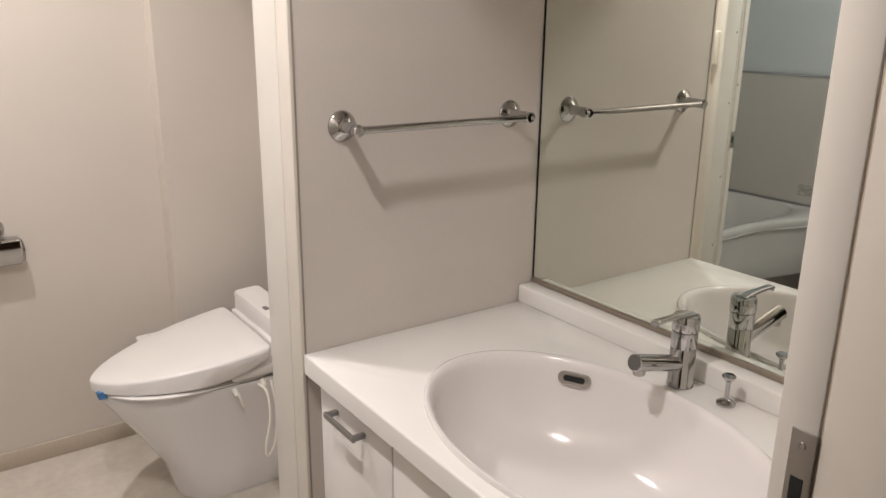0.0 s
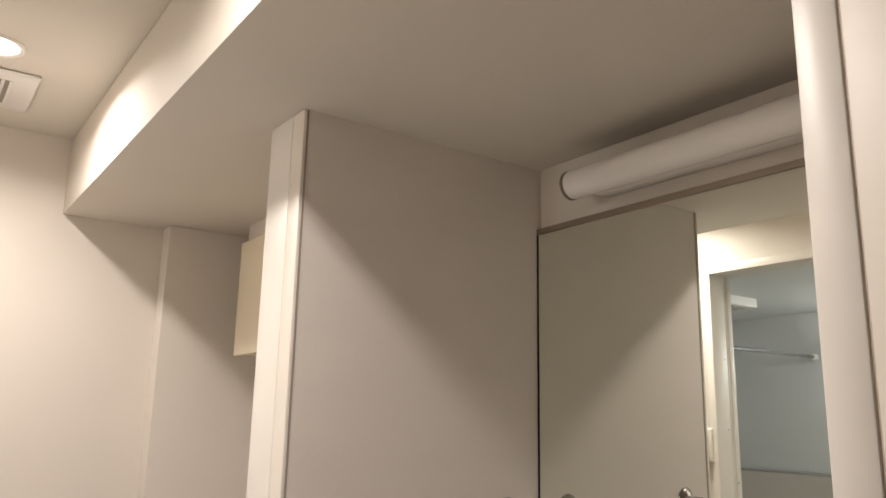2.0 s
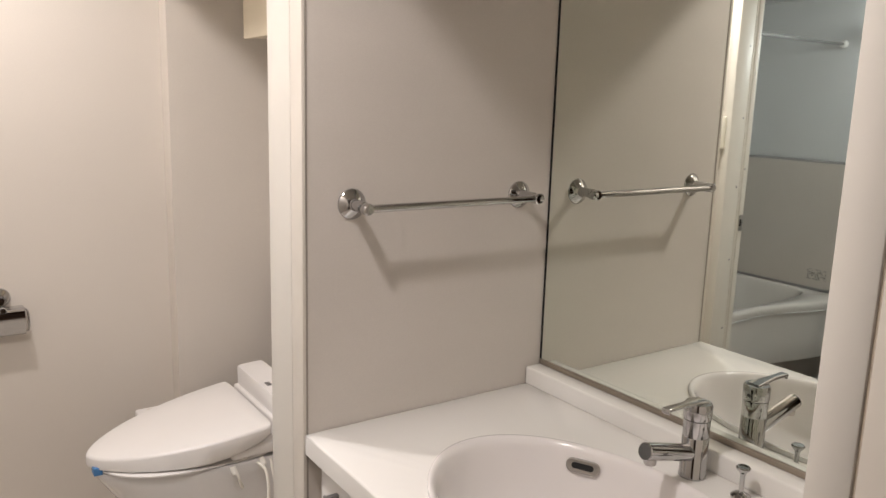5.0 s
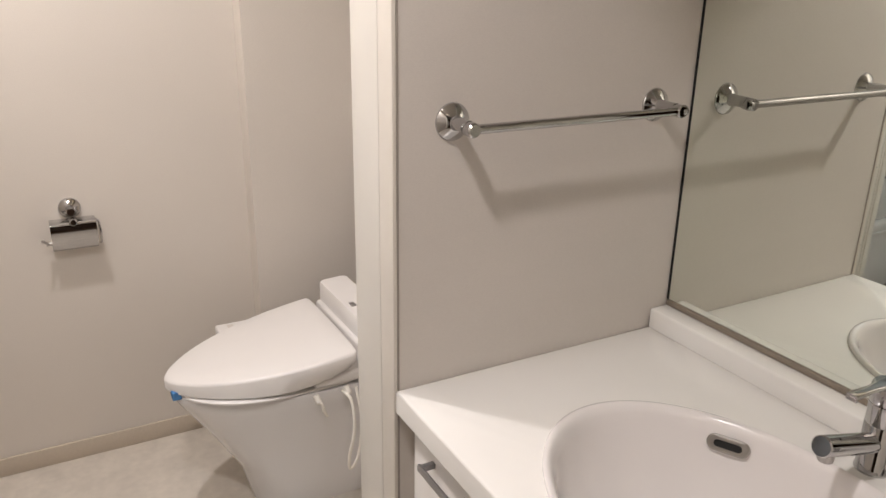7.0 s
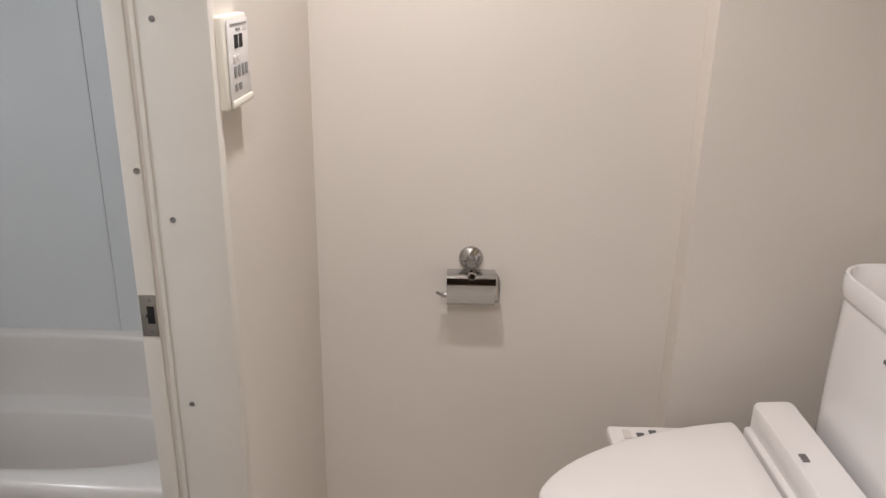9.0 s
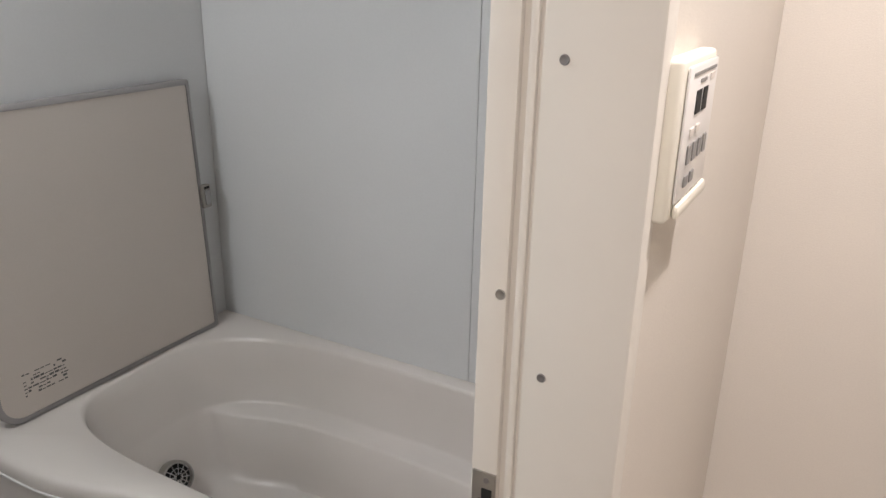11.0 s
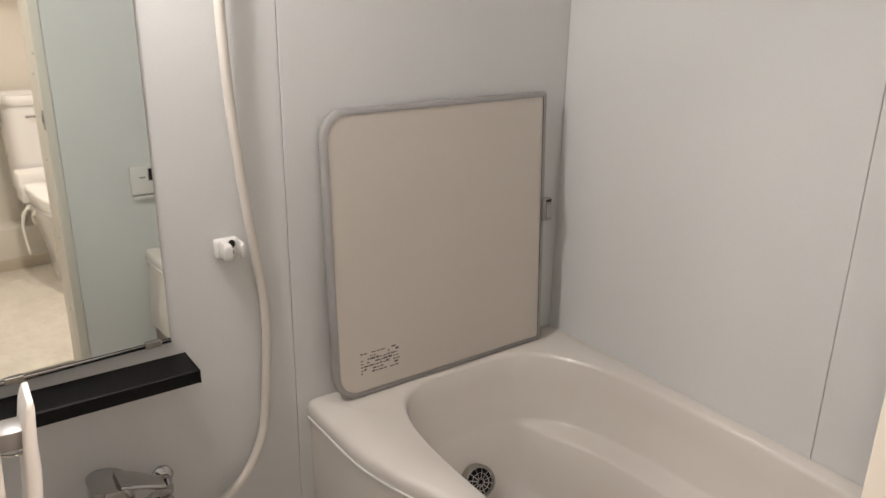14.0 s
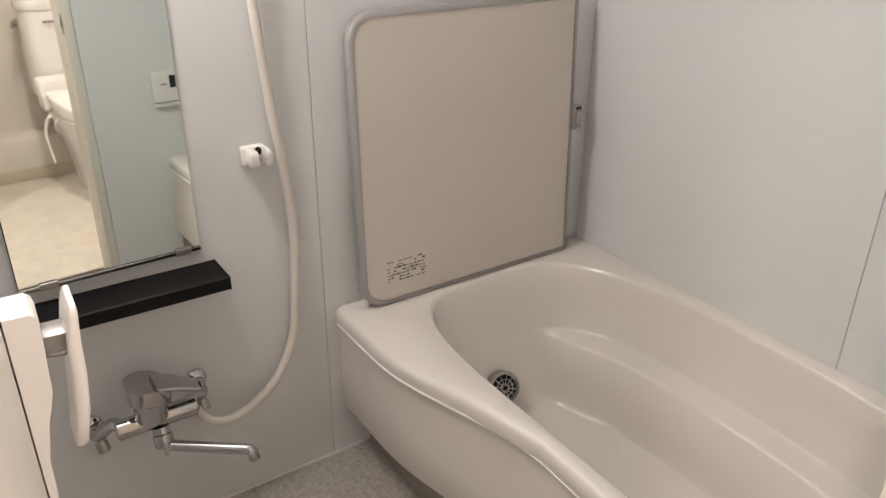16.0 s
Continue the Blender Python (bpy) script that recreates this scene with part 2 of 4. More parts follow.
# partition between vanity and toilet
partition = thing("wall_partition", "thin papered partition wall with painted end trim", "wall", kind="structure")
part("core", box((XP + 0.0012, YB, 0), (XE, 1.43, SOF)), PANEL_PAPER, partition)
part("end_trim", box((XP - 0.007, 1.3262, 0), (XP + 0.001, 1.431, SOF), 0.0015, 2), TRIM, partition, "white painted end trim")
part("panel_edge", box((XP - 0.0062, YB - 0.002, 0), (XP + 0.001, 1.326, SOF - 0.001), 0.0015), TRIM_EDGE, partition, "beige panel edge")
part("joint", box((XP + 0.0012, YB - 0.0012, 0), (XP + 0.0048, YB - 0.0001, SOF - 0.001)), JOINT, partition, "dark joint line")

# baseboards
for lo, hi in (((XW + 0.0005, YN - 0.009, FLOOR_Z), (0.684, YN - 0.0005, FLOOR_Z + 0.058)), ((0.676, 2.416, FLOOR_Z), (1.04, 2.4245, FLOOR_Z + 0.058)),
               ((XW + 0.0005, DY1 + 0.03, FLOOR_Z), (XW + 0.009, YN - 0.01, FLOOR_Z + 0.058)), ((XW + 0.0005, YS + 0.001, FLOOR_Z), (XW + 0.009, DY0 - 0.03, FLOOR_Z + 0.058)),
               ((XP + 0.012, 1.4305, FLOOR_Z), (1.04, 1.439, FLOOR_Z + 0.058)), ((XP - 0.017, 1.30, FLOOR_Z), (XP - 0.0095, 1.438, FLOOR_Z + 0.058))):
    solid("baseboard", box(lo, hi, 0.002), BASE, "low beige vinyl baseboard", "baseboard", "structure")

# entry door frame
entry = thing("door_1", "white painted entry door frame with steel strike plate", "door frame", kind="structure")
JX = 0.62
part("jamb", box((JX, 0.262, 0), (0.649, 0.300, 2.03), 0.002), TRIM, entry)
part("groove", box((JX + 0.0025, 0.2592, 0), (0.6485, 0.2618, 2.03)), BASE, entry)
part("stop", box((JX + 0.0004, 0.12, 0), (0.6495, 0.259, 2.03), 0.0015), TRIM_EDGE, entry)
part("jamb", box((-0.128, 0.12, 0), (-0.10, 0.298, 2.0295), 0.002), TRIM, entry)
part("head", box((-0.0995, 0.12, 2.0), (JX - 0.0015, 0.298, 2.0295), 0.002), TRIM, entry)
strike = part("strike_plate", box((JX - 0.0022, 0.2615, 0.895), (JX + 0.001, 0.2845, 1.044), 0.0008), SATIN, entry, "brushed steel strike plate")
part("latch_hole", box((JX - 0.0028, 0.2675, 0.935), (JX - 0.0005, 0.2795, 0.999), 0.0003), DARK, strike)
part("screw", lathe([(0.0035, 0), (0.003, 0.0012), (0.0008, 0.0006)], (JX - 0.0022, 0.273, 1.030), (-1, 0, 0), 16), CHROME, strike)
part("screw", lathe([(0.0035, 0), (0.003, 0.0012), (0.0008, 0.0006)], (JX - 0.0022, 0.273, 0.908), (-1, 0, 0), 16), CHROME, strike)

# bathroom door frame
bframe = thing("door_2", "white painted bathroom door frame with screws and strike plate", "door frame", kind="structure")
part("jamb", box((BX1, DY1, 0), (-0.2665, DY1 + 0.03, DHEAD), 0.002), TRIM, bframe)
part("bead", box((-0.2662, DY1 + 0.006, 0), (-0.2602, DY1 + 0.03, DHEAD)), TRIM_EDGE, bframe)
part("bead", box((-0.26, DY1 + 0.001, 0), (-0.2525, DY1 + 0.03, DHEAD), 0.002), TRIM, bframe)
part("bead", box((-0.2523, DY1 + 0.005, 0), (-0.2495, DY1 + 0.03, DHEAD)), TRIM_EDGE, bframe)
part("casing", box((-0.2493, DY1 + 0.001, 0), (XW + 0.006, DY1 + 0.03, DHEAD + 0.02), 0.003), TRIM, bframe)
part("jamb", box((BX1, DY0 - 0.03, 0), (XW + 0.006, DY0, DHEAD + 0.02), 0.002), TRIM, bframe)
part("head", box((BX1, DY0 + 0.0005, DHEAD), (XW + 0.0055, DY1 + 0.0005, DHEAD + 0.03), 0.002), TRIM, bframe)
part("sill", box((BX1, DY0 + 0.0005, -0.02), (XW + 0.0055, DY1 - 0.0005, FLOOR_Z + 0.010), 0.002), SATIN, bframe, "low metal door sill")
for z in (1.353, 1.089, 0.801, 0.52, 0.25, 1.62):
    part("screw", lathe([(0.0042, 0), (0.0036, 0.0014), (0.0009, 0.0006)], (-0.231, DY1 + 0.001, z), (0, -1, 0), 16), HANDLE_GREY, bframe)
part("cap_hole", lathe([(0.0048, 0), (0.0044, 0.0012), (0.0026, 0.0004)], (-0.272, DY1, 1.157), (0, -1, 0), 16), SATIN, bframe)
strike = part("strike_plate", box((-0.2905, DY1 - 0.002, 0.913), (-0.267, DY1 + 0.001, 0.977), 0.0006), SATIN, bframe, "brushed steel strike plate")
part("latch_hole", box((-0.2805, DY1 - 0.003, 0.933), (-0.270, DY1 - 0.0005, 0.96), 0.0004), DARK, strike)
part("lug", box((-0.2835, DY1 - 0.006, 0.944), (-0.2805, DY1 - 0.002, 0.9485), 0.0008), CHROME, strike)
for z in (0.969, 0.921):
    part("screw", lathe([(0.003, 0), (0.0026, 0.001)], (-0.276, DY1 - 0.002, z), (0, -1, 0), 14), HANDLE_GREY, strike)


# bathroom shell, wall panels with joints
def panelled(name, lo, hi, axis, cuts, label):
    """A wall of butted panels along an axis, with narrow recessed joints."""
    root = thing(name, label, "wall", kind="structure")
    edges = [lo[axis]] + cuts + [hi[axis]]
    for a, b in zip(edges, edges[1:]):
        l2, h2 = list(lo), list(hi)
        l2[axis], h2[axis] = a + 0.0007, b - 0.0007
        part("panel", box(l2, h2, 0.0012, 1), BATH_PANEL, root)
    l2, h2 = list(lo), list(hi)
    thin = 1 - axis
    mid = (lo[thin] + hi[thin]) / 2
    l2[thin], h2[thin] = mid - 0.002, mid + 0.002
    l2[axis], h2[axis] = lo[axis] + 0.002, hi[axis] - 0.002
    part("joint", box(l2, h2), PANEL_JOINT, root)
    return root


panelled("wall_bath_west", (BX0 - 0.02, BY0, 0), (BX0, BY1 + 0.02, BCEIL), 1, [1.955], "pale grey laminated bathroom wall panels with thin joint")
panelled("wall_bath_north", (BX0 + 0.0005, BY1, 0), (BX1, BY1 + 0.02, BCEIL), 0, [-0.786], "pale grey laminated bathroom wall panels with thin joint")
panelled("wall_bath_south", (BX0 + 0.0005, BY0 - 0.02, 0), (BX1, BY0 - 0.0005, BCEIL), 0, [-0.9], "pale grey laminated bathroom wall panels")
panelled("wall_bath_east", (BX1, DY1 + 0.031, 0), (BX1 + 0.011, BY1 - 0.0005, BCEIL), 1, [2.5], "pale grey laminated panels beside the bathroom door")
wall("wall_bath_east_s", (BX1, BY0, 0), (BX1 + 0.011, DY0 - 0.031, BCEIL), BATH_PANEL, "pale grey laminated panel")
wall("wall_bath_east_head", (BX1, DY0 - 0.0305, DHEAD + 0.031), (BX1 + 0.011, DY1 + 0.0305, BCEIL), BATH_PANEL, "pale grey panel above the door")
solid("trim", box((BX0 + 0.0002, BY0, 0.0), (BX0 + 0.004, 2.05, 0.006)), WHITELINE, "thin white sealant line at the bathroom floor", "trim", "structure")


# ---- washroom lamps and vents ----
for lx, ly in DOWNLIGHTS:
    dl = thing("downlight", "small round recessed ceiling downlight, lit", "lamp", (lx, ly, CEIL), "ceiling downlights")
    part("ring", lathe([(0.062, -0.0005), (0.062, -0.004), (0.058, -0.006), (0.050, -0.004), (0.048, -0.0008)], (0, 0, 0), (0, 0, 1), 40), PLASTIC, dl)
    part("lens", lathe([(0.0475, -0.001), (0.047, -0.0025)], (0, 0, 0), (0, 0, 1), 40), GLOW, dl, "glowing lens")

vent = thing("ceiling_vent", "square white plastic ceiling exhaust grille", "vent", (0.095, 2.177, CEIL))
part("frame", box((-0.135, -0.135, -0.012), (0.135, 0.135, -0.0005), 0.006, 3), PLASTIC, vent)
part("backing", box((-0.075, -0.085, -0.0135), (0.075, 0.085, -0.0122)), JOINT, vent, "dark recess behind slats")
for i in range(9):
    part("slat", box((-0.078 + i * 0.0185, -0.088, -0.018), (-0.070 + i * 0.0185, 0.088, -0.0137), 0.001, 1), PLASTIC, vent)


# ---- vanity ----
def sink_loop(k, z, n=72, cx=0.857, cy=0.742, a=0.2135, b=0.330):
    return [(cx + k * a * math.cos(2 * math.pi * i / n), cy + k * b * math.sin(2 * math.pi * i / n), z) for i in range(n)]


def counter_mesh():
    x0, x1, y0, y1, n = 0.610, 1.211, 0.300, YB - 0.0015, 72
    inner = sink_loop(1.0, COUNTER_Z)
    outer = []
    for x, y, z in inner:
        dx, dy = x - 0.857, y - 0.740
        s = min(((x1 if dx > 0 else x0) - 0.857) / dx if abs(dx) > 1e-6 else 1e9, ((y1 if dy > 0 else y0) - 0.740) / dy if abs(dy) > 1e-6 else 1e9)
        outer.append([0.857 + dx * s, 0.740 + dy * s, z])
    for cx, cy in ((x0, y0), (x0, y1), (x1, y0), (x1, y1)):
        best = min(outer, key=lambda p: (p[0] - cx) ** 2 + (p[1] - cy) ** 2)
        best[0], best[1] = cx, cy
    shrink = lambda p, d, z: (min(max(p[0], x0 + d), x1 - d), min(max(p[1], y0 + d), y1 - d), z)
    rings = [[(p[0], p[1], COUNTER_Z - 0.03) for p in inner], inner, [shrink(p, 0.004, COUNTER_Z) for p in outer], [shrink(p, 0.001, COUNTER_Z - 0.0015) for p in outer],
             [(p[0], p[1], COUNTER_Z - 0.005) for p in outer], [(p[0], p[1], COUNTER_Z - 0.042) for p in outer], [shrink(p, 0.03, COUNTER_Z - 0.043) for p in outer]]
    return add_rings(bmesh.new(), rings, False, False)


vanity_top = thing("vanity_counter", "white resin vanity counter with inset oval basin", "counter", (0, 0, 0))
part("top", counter_mesh(), COUNTER, vanity_top, smooth=50)
part("upstand", box((1.166, 0.302, COUNTER_Z - 0.002), (XMIR - 0.001, YB - 0.002, 0.782), 0.005, 3), COUNTER, vanity_top)
basin = part("basin", add_rings(bmesh.new(), [sink_loop(1.034, COUNTER_Z + 0.0003), sink_loop(1.0345, COUNTER_Z + 0.006), sink_loop(1.029, COUNTER_Z + 0.0092), sink_loop(1.010, COUNTER_Z + 0.0098), sink_loop(0.990, COUNTER_Z + 0.0055),
             sink_loop(0.972, COUNTER_Z - 0.003), sink_loop(0.955, COUNTER_Z - 0.02), sink_loop(0.925, COUNTER_Z - 0.06), sink_loop(0.85, COUNTER_Z - 0.105), sink_loop(0.70, COUNTER_Z - 0.148),
             sink_loop(0.45, COUNTER_Z - 0.168), sink_loop(0.2, COUNTER_Z - 0.175), sink_loop(0.08, COUNTER_Z - 0.177)], False, True), BASIN, vanity_top, "glossy oval basin", smooth=60)


def stadium(cx, cz, w, h, n=10):
    return [(cx + (w / 2 - h / 2) * (1 if math.cos(a) > 0 else -1) + h / 2 * math.cos(a), cz + h / 2 * math.sin(a)) for a in [2 * math.pi * (i + 0.5) / (4 * n) for i in range(4 * n)]]


of_at, of_n = Vector((1.016, 0.929, 0.717)), Vector((-0.86, -0.44, 0.30)).normalized()
of_u = Vector((0.456, -0.89, 0)).normalized()
of_v = of_n.cross(of_u)
slot = lambda w, h, d: [tuple(of_at + of_u * a + of_v * b + of_n * d) for a, b in stadium(0, 0, w, h)]
ovf = part("overflow_ring", add_rings(bmesh.new(), [slot(0.066, 0.026, -0.006), slot(0.066, 0.026, 0.002), slot(0.061, 0.021, 0.004), slot(0.044, 0.012, 0.0035)]), SATIN, basin, "steel overflow ring")
drain = part("drain_ring", lathe([(0.028, 0), (0.026, 0.003), (0.017, 0.001), (0.016, -0.002)], (0.857, 0.740, COUNTER_Z - 0.176), (0, 0, 1), 32), CHROME, basin)
hole = part("overflow_slot", add_rings(bmesh.new(), [slot(0.043, 0.0115, 0.0036), slot(0.042, 0.011, 0.0043)]), DARK, vanity_top, "dark overflow slot")

faucet = thing("basin_faucet", "chrome single-lever basin faucet on the counter", "faucet", (1.126, 0.770, COUNTER_Z))
part("body", lathe([(0.0, 0), (0.0245, 0.0005), (0.0245, 0.004), (0.0232, 0.006), (0.0232, 0.075), (0.0224, 0.0765), (0.0232, 0.078), (0.0232, 0.108)], (0, 0, 0), (0, 0, 1), 36), CHROME, faucet)
lev = part("lever_cap", lathe([(0.0236, 0.1095), (0.0245, 0.112), (0.0245, 0.134), (0.0225, 0.1385), (0.0, 0.14)], (0, 0, 0), (0, 0, 1), 36), CHROME, faucet)
lvr = bmesh.new()
add_rings(lvr, [[(x, a, z + b) for a, b in rounded(w, 0.0065, 0.0025, 3)] for x, z, w in ((0.012, 0.1385, 0.026), (-0.012, 0.1405, 0.022), (-0.045, 0.1415, 0.015), (-0.078, 0.1420, 0.017), (-0.088, 0.1415, 0.0165))])
add_box(lvr, (-0.089, -0.0082, 0.1345), (-0.084, 0.0082, 0.1425), 0.0015, 1)
part("lever", lvr, CHROME, lev, smooth=40)
part("screw_hole", lathe([(0.004, 0), (0.0036, 0.0008)], (0.0243, 0.0, 0.121), (1, 0, 0), 14), DARK, lev)
sp = part("spout", rod((-0.008, 0.0, 0.046), (-0.134, -0.001, 0.079), 0.0152, 28, ease=0.0018), CHROME, faucet)
part("nozzle", lathe([(0.0098, 0), (0.0108, 0.002), (0.0108, 0.022)], (-0.119, -0.001, 0.053), (0, 0, 1), 24), SATIN, sp)

plug = thing("plug_knob", "small chrome pop-up drain knob on the counter", "drain knob", (1.131, 0.675, COUNTER_Z))
part("base", lathe([(0.0, 0), (0.0165, 0.0005), (0.0165, 0.004), (0.012, 0.008), (0.006, 0.011)], (0, 0, 0), (0, 0, 1), 28), CHROME, plug)
part("knob", lathe([(0.0042, 0.010), (0.0042, 0.040), (0.006, 0.046), (0.0115, 0.052), (0.0120, 0.0545), (0.010, 0.0565), (0.0, 0.057)], (0, 0, 0), (0, 0, 1), 28), CHROME, plug)

vanity = thing("vanity_cabinet", "white vanity base cabinet with grey bar handles", "cabinet", (0.64, 0.3, 0))
V = Vector((0.64, 0.3, 0))


def vbox(lo, hi, bevel=0.0, seg=2):
    return box([a - b for a, b in zip(lo, V)], [a - b for a, b in zip(hi, V)], bevel, seg)


part("carcass", vbox((0.648, 0.303, 0.08), (1.2, 1.245, 0.55), 0.001), VANITY, vanity)
part("top_rail", vbox((0.648, 0.303, 0.5505), (0.662, 1.245, 0.697)), VANITY, vanity)
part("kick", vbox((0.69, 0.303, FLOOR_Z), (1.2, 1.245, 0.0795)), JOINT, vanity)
part("filler", vbox((0.645, 1.2465, FLOOR_Z), (0.665, 1.2765, 0.697)), TRIM_EDGE, vanity, "beige filler strip")
for a, b, z1 in ((0.972, 1.243, 0.690), (0.640, 0.968, 0.6825), (0.306, 0.636, 0.6825)):
    dr = part("door", vbox((0.628, a, 0.09), (0.647, b, z1), 0.0015), VANITY, vanity)
    hy = (a + b) / 2 + 0.012 if a > 0.9 else a + 0.075
    hb = bmesh.new()
    for yy in (hy - 0.052, hy + 0.052):
        add_box(hb, Vector((0.604, yy - 0.005, z1 - 0.040)) - V, Vector((0.628, yy + 0.005, z1 - 0.030)) - V, 0.001, 1)
    add_box(hb, Vector((0.600, hy - 0.058, z1 - 0.0415)) - V, Vector((0.606, hy + 0.058, z1 - 0.0285)) - V, 0.0015, 1)
    part("handle", hb, HANDLE_GREY, dr, "grey metal bar handle")

mirror = thing("vanity_mirror", "large frameless wall mirror in brown metal channels", "mirror", (1.218, 0.8, 0.787))
part("glass", box((-0.006, -0.497, 0.006), (0.0, YB - 0.8 - 0.0047, 1.012)), MIRROR, mirror, "silvered mirror glass", smooth=None)
part("channel", box((-0.0095, -0.497, -0.006), (0.001, YB - 0.8 - 0.002, 0.0055), 0.001, 1), CHANNEL, mirror, "brown metal channel")
part("channel", box((-0.0095, -0.497, 1.0125), (0.001, YB - 0.8 - 0.002, 1.026), 0.001, 1), CHANNEL, mirror, "brown metal channel")
part("edge_strip", box((-0.0075, YB - 0.8 - 0.0045, 0.006), (0.001, YB - 0.8 - 0.001, 1.012)), DARK, mirror, "dark edge strip")

tube = thing("mirror_lamp", "unlit white tubular acrylic lamp above the mirror", "lamp", (1.152, 0.75, 1.868))
part("tube", rod((0, -0.43, 0), (0, 0.352, 0), 0.031, 36, ease=0.004), TUBE, tube)
part("end_ring", lathe([(0.0305, 0), (0.0320, 0.001), (0.0320, 0.004), (0.0305, 0.005)], (0, 0.3525, 0), (0, 1, 0), 36), CHANNEL, tube, "brown end ring")
part("backplate", box((0.0335, -0.40, -0.022), (0.0745, 0.32, 0.022), 0.003), PLASTIC, tube)


# ---- towel bar ----
def flange(at, axis, r, h, n=32):
    return lathe([(r, 0), (r, 0.005), (r * 0.95, 0.0075), (r * 0.40, 0.0175), (r * 0.36, 0.021), (r * 0.34, h)], at, axis, n)


bar = thing("towel_bar", "chrome towel bar on round wall flanges", "towel bar", (0.706, YB, 1.186))
for x in (0.003, 0.417):
    part("flange", flange((x, 0.004, 0), (0, -1, 0), 0.030, 0.056), CHROME, bar)
    part("elbow", lathe([(0.0, 0), (0.0105, 0.001), (0.0115, 0.004), (0.0115, 0.024), (0.009, 0.027)], (x, -0.043, -0.002), (0, -1, 0), 24), CHROME, bar)
part("bar", rod((0.0035, -0.061, -0.002), (0.4165, -0.061, -0.002), 0.0075, 24), CHROME, bar)
part("tip", lathe([(0.0095, 0), (0.0105, 0.002), (0.0105, 0.010), (0.0075, 0.013)], (0.418, -0.061, -0.002), (1, 0, 0), 20), CHROME, bar)


# ---- toilet corner ----
TY = 2.085


def egg(front, back, half, z, n=56, square=0.0, tail=0.215, full=1.0):
    """A lid outline: rounded at the front (low x), square at the back."""
    out = []
    for i in range(n):
        a = 2 * math.pi * i / n
        c, s = math.cos(a), math.sin(a)
        cx = back - tail
        if c < 0:
            x = cx + c * (cx - front)
            y = half * (abs(s) ** full) * (1 if s > 0 else -1)
        else:
            x = cx + (back - cx) * c ** 0.32 if c > 1e-9 else cx
            y = half * (abs(s) ** 0.28 if abs(s) > 1e-9 else 0) * (1 if s > 0 else -1) * (1 - square * c)
        out.append((x, y, z))
    return out


toilet = thing("toilet", "white ceramic toilet with closed bidet-seat lid and tank", "toilet", (0.34, TY, 0))
slope = lambda ring, k: [(x, y, z + k * max(x, 0)) for x, y, z in ring]
part("bowl", add_rings(bmesh.new(), [egg(0.20, 0.58, 0.115, FLOOR_Z + 0.0005), egg(0.195, 0.585, 0.12, FLOOR_Z + 0.02), egg(0.17, 0.60, 0.125, 0.12), egg(0.10, 0.62, 0.148, 0.24), egg(0.035, 0.63, 0.172, 0.34),
     egg(0.012, 0.63, 0.180, 0.378), egg(0.016, 0.63, 0.177, 0.386)]), CERAMIC, toilet, smooth=60)
part("seat", add_rings(bmesh.new(), [egg(0.026, 0.48, 0.168, 0.388), egg(0.021, 0.48, 0.173, 0.390), egg(0.021, 0.48, 0.173, 0.394), egg(0.026, 0.48, 0.168, 0.396)]), PLASTIC, toilet, smooth=60)
rise = lambda ring: [(x, y, z + 0.056 * min(max((x - 0.20) / 0.25, 0), 1) ** 2) for x, y, z in ring]
lid = part("lid", add_rings(bmesh.new(), [rise(egg(0.008, 0.447, 0.186, 0.3965, tail=0.03, full=1.22)), rise(slope(egg(0.001, 0.452, 0.197, 0.399, tail=0.03, full=1.22), 0.02)), slope(egg(0.0, 0.453, 0.198, 0.422, tail=0.03, full=1.22), 0.13),
     slope(egg(0.003, 0.452, 0.195, 0.4265, tail=0.03, full=1.22), 0.135), slope(egg(0.010, 0.449, 0.188, 0.4285, tail=0.03, full=1.22), 0.136), slope(egg(0.12, 0.40, 0.10, 0.430, tail=0.03, full=1.22), 0.136)]), PLASTIC, toilet, "flat closed white lid", smooth=50)
unit = part("bidet_unit", add_box(box((0.478, -0.203, 0.388), (0.600, 0.208, 0.470), 0.008, 3), (0.335, -0.183, 0.3965), (0.476, 0.183, 0.433), 0.012, 3), PLASTIC, toilet)
top = bmesh.new()
ring = rounded(0.088, 0.425, 0.016, 6)
add_rings(top, [[(0.535 + a, b + 0.003, 0.452) for a, b in ring], [(0.535 + a, b + 0.003, 0.523 + 0.05 * a) for a, b in ring], [(0.535 + a * 0.94, b * 0.985 + 0.003, 0.529 + 0.05 * a) for a, b in ring]])
part("unit_top", top, PLASTIC, toilet, "raised white top panel")
part("badge", box((0.508, -0.012, 0.5275), (0.522, 0.012, 0.5315), 0.0005, 1), HANDLE_GREY, toilet, "small grey badge")
arm = part("control_arm", box((0.190, 0.205, 0.380), (0.47, 0.288, 0.412), 0.008, 3), PLASTIC, toilet, "control panel beside the seat")
for i in range(7):
    part("button", box((0.222 + i * 0.031, 0.232 + 0.006 * (i % 2), 0.4125), (0.240 + i * 0.031, 0.256 + 0.012 * ((i + 1) % 2), 0.4142), 0.001, 1), PRINT if i % 3 else HOSE, arm)
part("tape", box((0.010, -0.050, 0.384), (0.032, -0.022, 0.405), 0.001, 1), TAPE, toilet, "strip of blue tape under the lid")
tank = bmesh.new()
for_z = [(0.42, 0.96), (0.44, 1.0), (0.62, 1.0), (0.80, 0.985)]
tr = rounded(0.205, 0.40, 0.085, 8)
add_rings(tank, [[(0.702 + a * k, b * k, z + (0.02 if z > 0.5 else 0)) for a, b in tr] for z, k in for_z])
part("tank", tank, CERAMIC, toilet, smooth=60)
cap = bmesh.new()
tr2 = rounded(0.215, 0.412, 0.09, 8)
